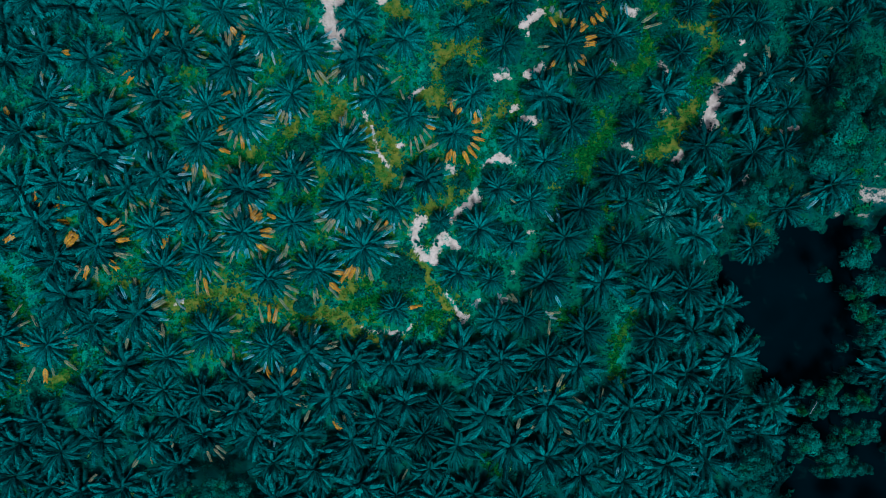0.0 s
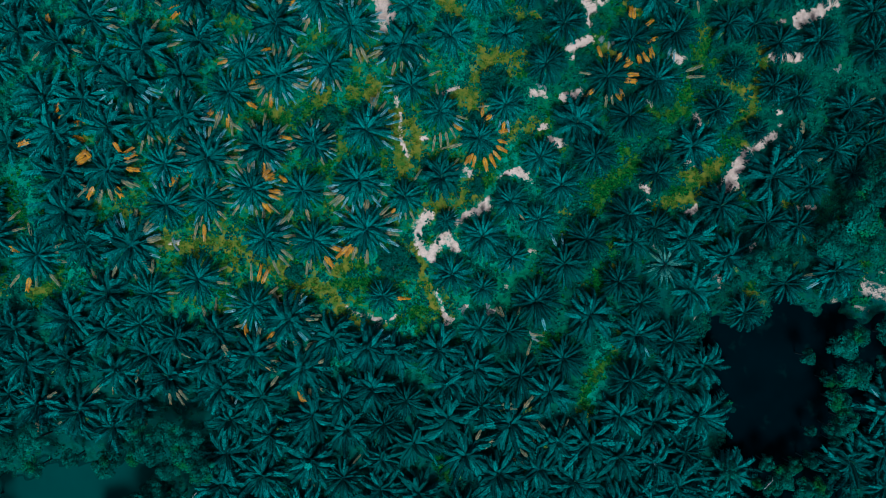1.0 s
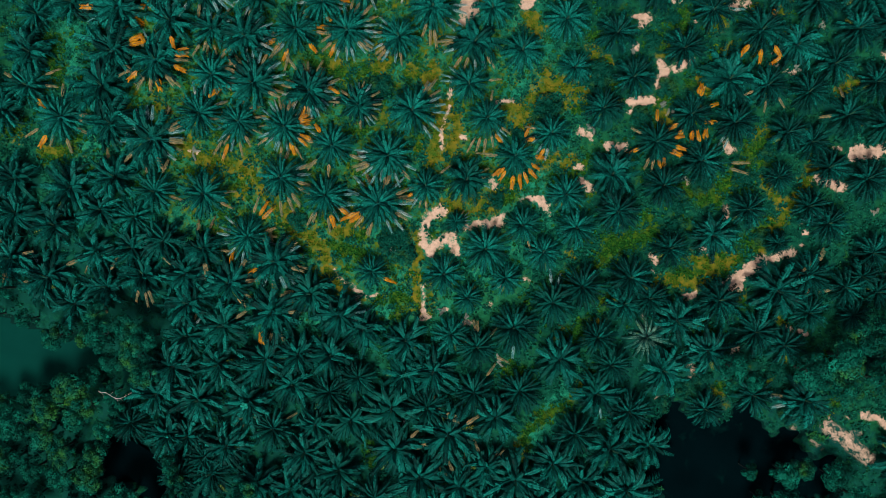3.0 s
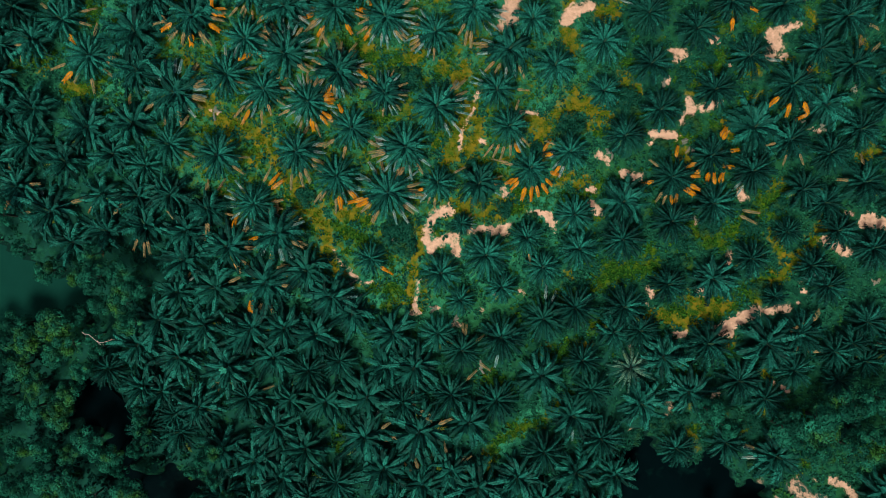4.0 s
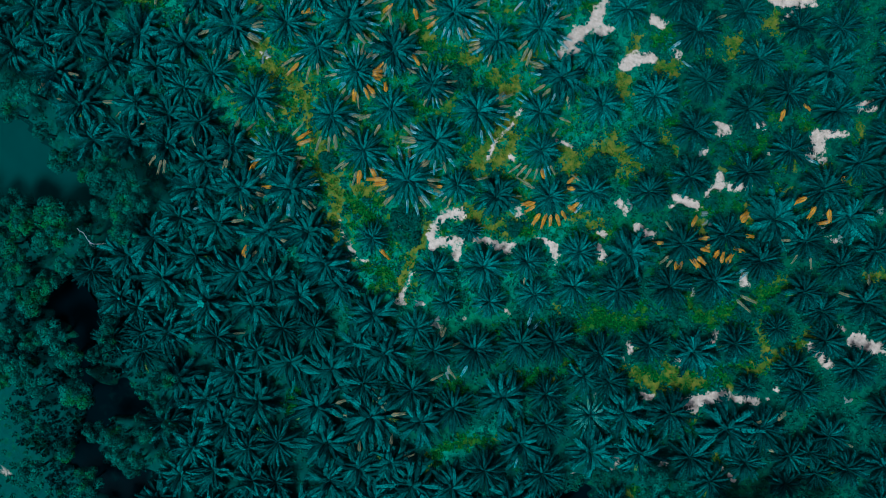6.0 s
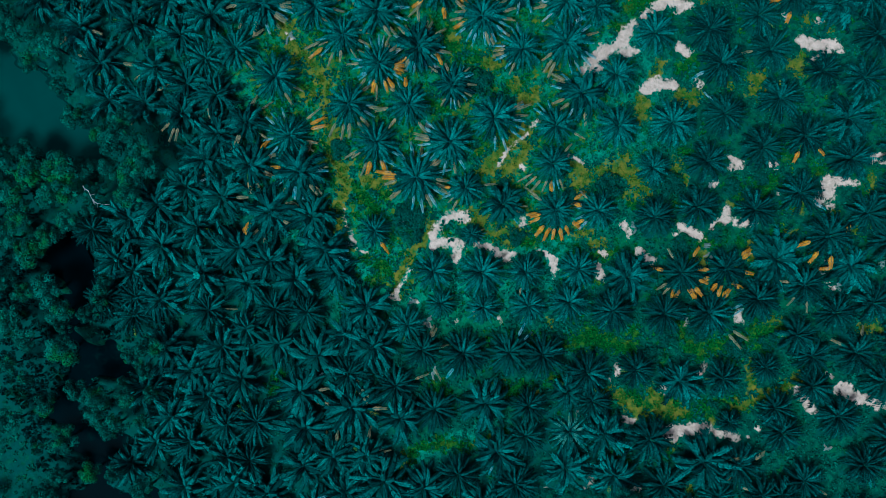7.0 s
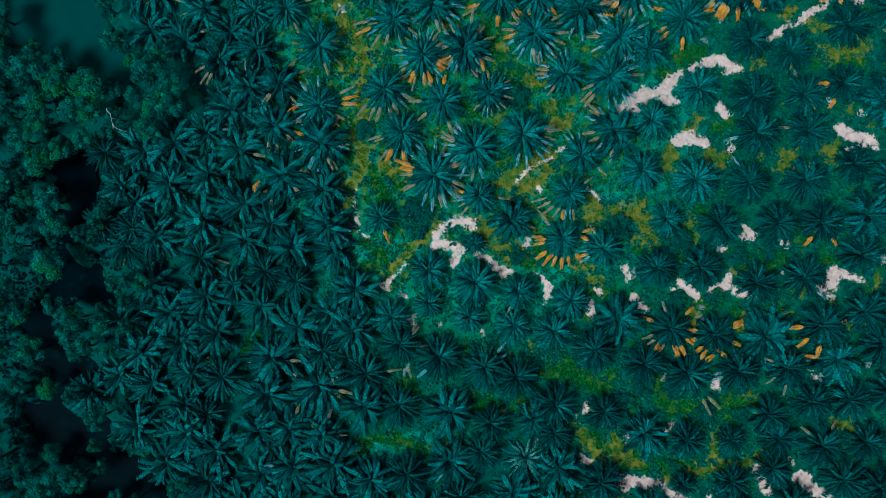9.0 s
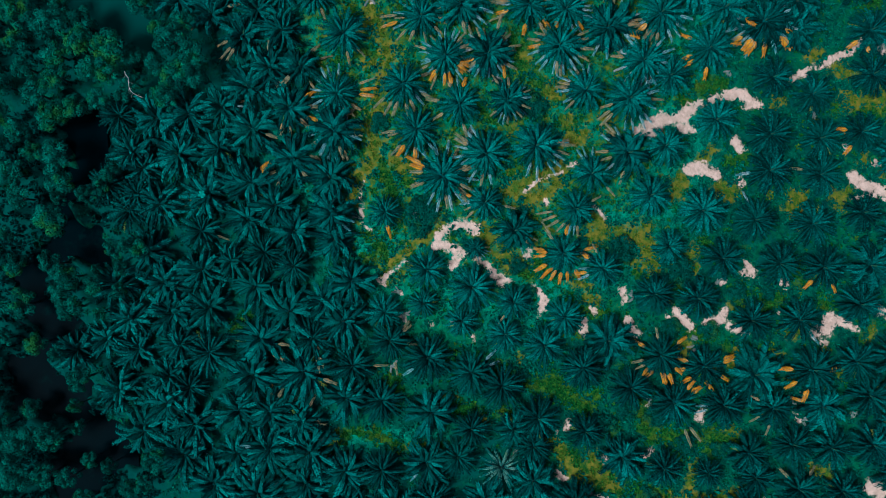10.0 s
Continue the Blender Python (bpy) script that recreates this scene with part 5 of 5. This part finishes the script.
TREE_CROWNS = [leafy_crown(90 + i, 14 + i % 5, 178, TREE_LEAF, 0.36) for i in range(6)]
STEMS = [limb_mesh(95 + i, 6.5) for i in range(3)]
for x, y, r in TREES:
    tree = new("broadleaf_tree")
    size = r / 4.1
    tree.matrix_basis = pose(x, y, max(height(x, y), -1.2) - 0.1, 0, 0, rng.uniform(0, 360)) @ Matrix.Diagonal((size, size, (0.5 + 0.5 * size) * rng.uniform(0.85, 1.15), 1))
    part("trunk", rng.choice(STEMS), tree)
    part("crown", rng.choice(TREE_CROWNS), tree).matrix_basis = pose(0, 0, 6.6, 0, 0, rng.uniform(0, 360))
    tagged(tree, "teal-green broadleaf tree with a lumpy crown by the water", "tree", "wild trees round the ponds")

BUSH_CROWNS = [leafy_crown(110 + i, 15, 220, BUSH_LEAF, 0.32, 0.35) for i in range(2)]
for x, y, r in BUSHES:
    bush = tagged(new("shrub", rng.choice(BUSH_CROWNS)), "low rounded dense green shrub on the ground", "shrub", "shrubs between the palms")
    size = r / 4.1
    bush.matrix_basis = pose(x, y, height(x, y) + 0.1, 0, 0, rng.uniform(0, 360)) @ Matrix.Diagonal((size, size, size, 1))


# ---- ground cover: what nobody could count ----
def tufts(name, material, label, points, spread, rise, blades, wide):
    rng = random.Random(name)
    verts, faces = [], []
    for x, y, z in points:
        turn = rng.uniform(0, 6.28)
        size = rng.uniform(0.5, 1.3) if rng.random() < 0.9 else rng.uniform(1.3, 2.0)
        for i in range(blades):
            a = turn + 6.283 * i / blades + rng.uniform(-0.4, 0.4)
            c, s = math.cos(a), math.sin(a)
            r, w, h = spread * size * rng.uniform(0.7, 1.2), wide * size, rise * size * rng.uniform(0.5, 1.3)
            n = len(verts)
            verts.extend(((x - s * w * 0.3, y + c * w * 0.3, z - 0.03), (x + c * r * 0.6 + s * w, y + s * r * 0.6 - c * w, z + h),
                          (x + c * r, y + s * r, z + h * 0.75), (x + c * r * 0.6 - s * w, y + s * r * 0.6 + c * w, z + h)))
            faces.append((n, n + 1, n + 2, n + 3))
    tagged(new(name, mesh_of(name, verts, faces, material)), label, "ground cover", kind="stuff")


spots = np.random.default_rng(3).uniform(-80, 80, (72000, 2))
more = np.random.default_rng(6).uniform(-72, 72, (150000, 2))
patchy = np.maximum(strokes(more[:, 0], more[:, 1], YELLOW_GRASS, 1.9), strokes(more[:, 0], more[:, 1], DRY_GRASS, 1.9))
spots = np.concatenate([spots, more[patchy > 0.45]])
sx, sy = spots[:, 0], spots[:, 1]
inside = np.hypot(sx, sy) < 80
sx, sy = sx[inside], sy[inside]
at_soil, at_dry, at_yellow, at_wet = strokes(sx, sy, BARE_SOIL), dried(sx, sy), yellowed(sx, sy), wetness(sx, sy)
clump = np.sin(sx * 1.9 + 2.3 * np.sin(sy * 0.9)) * np.sin(sy * 2.1 + 2.0 * np.sin(sx * 1.1))
sz = relief(sx, sy)
chance = np.random.default_rng(4).uniform(0, 1, len(sx))
free = (at_soil < 0.36 + 0.3 * chance ** 3) & (at_wet < -0.22) & (clump > -0.75 + 0.5 * chance)
dry_here = free & (at_dry > 0.50 + 0.6 * (chance - 0.5))
yellow_here = free & ~dry_here & (at_yellow > 0.48 + 0.6 * (chance - 0.5))
green_here = free & ~dry_here & ~yellow_here
for name, material, label, here, spread, rise, blades, wide in (
        ("creeping_cover", COVER_LEAF, "dense teal-green creeping plants between the palms", green_here & (shaded_floor(sx, sy) < 0.2 + 0.6 * chance), 0.46, 0.26, 4, 0.13),
        ("yellow_grass", YELLOW_LEAF, "yellow-green grass along the terraces", yellow_here, 0.30, 0.16, 5, 0.10),
        ("undergrowth", SHADED_UNDER_LEAF, "leafy undergrowth below the wild trees, darkened to stand for their shade", free & (strokes(sx, sy, TREE_SHADE_ZONES) > 0.45) & (chance > 0.4), 0.5, 0.45, 7, 0.13),
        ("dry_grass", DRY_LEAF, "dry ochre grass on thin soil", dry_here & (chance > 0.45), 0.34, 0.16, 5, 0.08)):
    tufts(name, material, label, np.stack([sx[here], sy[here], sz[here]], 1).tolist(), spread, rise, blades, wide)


# ---- oddments ----
def young_leaf(x, y):
    """A small bright tuft added to a palm's crown for an unidentified turquoise spot."""
    entry = min(palms, key=lambda e: math.hypot(e[1] - x, e[2] - y))
    verts, faces, tints = [], [], []
    for i in range(5):
        frond(verts, faces, tints, random.Random(i), i * 1.26, radians(35), radians(25), 0.5, 4, 0.32, 0.3, wide=0.25)
    leaf = part("young_leaf", mesh_of("young_leaf", verts, faces, TURQUOISE_LEAF), entry[0], "bright turquoise tuft added for an unidentified spot")
    leaf.matrix_basis = pose((x - entry[1]) / entry[4], (y - entry[2]) / entry[4], entry[5] + 2.0)


def bare_branch(x, y, z, turn, size):
    """A bleached dead branch with bare twigs, caught in the tree tops."""
    rng = random.Random(turn)

    def tube(points, radii):
        verts, faces = [], []
        for q, r in zip(points, radii):
            verts.extend((q.x, q.y + r * math.cos(i * 1.2566), q.z + r * math.sin(i * 1.2566)) for i in range(5))
        for k in range(0, 5 * len(points) - 5, 5):
            faces.extend((k + i, k + (i + 1) % 5, k + 5 + (i + 1) % 5, k + 5 + i) for i in range(5))
        return verts, faces

    branch = new("dead_branch")
    line = [Vector((0, 0, -1.5))]
    way = Vector((1.0, 0.0, 1.2))
    for i in range(5):
        line.append(line[-1] + way * 0.7)
        way = Vector((1.0, rng.uniform(-0.6, 0.6), rng.uniform(-0.05, 0.3)))
    part("stem", mesh_of("stem", *tube(line, [0.06 - 0.009 * i for i in range(6)]), DEAD_WOOD), branch)
    for i in range(1, 5):
        end = line[i] + Vector((0.6, rng.choice((-1, 1)) * rng.uniform(0.4, 1.0), rng.uniform(-0.1, 0.4))) * (1.1 - 0.15 * i)
        bend = line[i].lerp(end, 0.5) + Vector((0.08, rng.uniform(-0.1, 0.1), 0))
        part("twig", mesh_of("twig", *tube([line[i], bend, end], (0.03, 0.022, 0.012)), DEAD_WOOD), branch)
    tagged(branch, "bleached bare dead branch in the tree tops", "branch")
    branch.matrix_basis = pose(x, y, z, 0, 0, turn) @ Matrix.Scale(size, 4)


def feather_mesh(rng, length, blade, pairs):
    """A cut frond lying flat: one rib with two rows of blades grown out of it."""
    verts, faces = [], []
    for i in range(pairs + 1):
        k = i / pairs
        verts.append((length * k, 0.10 * length * k * k, 0.10 * math.sin(3.0 * k)))
    for i in range(pairs):
        k = (i + 0.5) / pairs
        size = blade * (0.45 + 0.55 * math.sin(math.pi * (0.1 + 0.8 * k)))
        for sgn in (1, -1):
            n = len(verts)
            x, y, z = verts[i]
            reach, out = size * rng.uniform(0.5, 0.9), size * rng.uniform(0.7, 1.1) * sgn
            verts.append((x + reach, y + out, z - rng.uniform(0.0, 0.08)))
            verts.append((x + reach + 0.05, y + out * 0.5, z + 0.02))
            faces.extend(((i, i + 1, n + 1), (i, n + 1, n)))
    return mesh_of("cut_frond", verts, faces, PILE_LEAF)


def frond_pile(x, y, turn):
    """Cut fronds, bleached by the sun, thrown on a heap between the palms."""
    rng = random.Random(turn)
    heap = new("frond_pile")
    for i in range(5):
        cut = part("cut_frond", feather_mesh(rng, rng.uniform(0.6, 1.1), 0.22, 9), heap)
        cut.matrix_basis = pose(rng.uniform(-0.6, -0.1), rng.uniform(-0.35, 0.35), 0.02 + 0.05 * i, 0, rng.uniform(-3, 3), rng.uniform(-80, 80))
    tagged(heap, "heap of bleached cut fronds on the ground", "frond pile", "heaps of cut fronds")
    heap.matrix_basis = pose(x, y, height(x, y) + 0.05, 0, 0, turn)


young_leaf(-12.0, -34.9)
bare_branch(-30.6, -43.8, 9.4, 24, 1.0)
bare_branch(-28.1, -43.3, 9.4, 34, 0.8)
bare_branch(52.6, -23.7, 7.45, 85, 0.6)
frond_pile(4.8, -7.9, 179)
frond_pile(8.8, -7.3, 27)
frond_pile(16.0, -10.0, 45)
frond_pile(10.2, -0.3, 353)
frond_pile(-38.4, -7.9, 22)
frond_pile(-17.5, 4.8, 144)
frond_pile(25.6, 28.2, 276)
frond_pile(50.5, 17.2, 193)
frond_pile(-24.8, 9.6, 319)
frond_pile(45.4, 9.4, 13)
frond_pile(-7.0, -13.2, 342)
frond_pile(27.4, 50.4, 201)
frond_pile(30.5, 51.6, 65)
frond_pile(30.2, 59.2, 24)
frond_pile(-22.8, 44.4, 315)
frond_pile(-15.8, 56.9, 274)
frond_pile(-6.2, -4.3, 100)
frond_pile(16.4, 35.8, 260)
frond_pile(8.1, 40.4, 16)
frond_pile(22.0, 48.4, 176)
frond_pile(26.7, 51.8, 298)
frond_pile(9.2, 26.6, 243)
frond_pile(7.2, 62.8, 220)
frond_pile(-46.8, -14.4, 201)
frond_pile(18.0, 35.6, 311)
frond_pile(52.3, 39.4, 124)
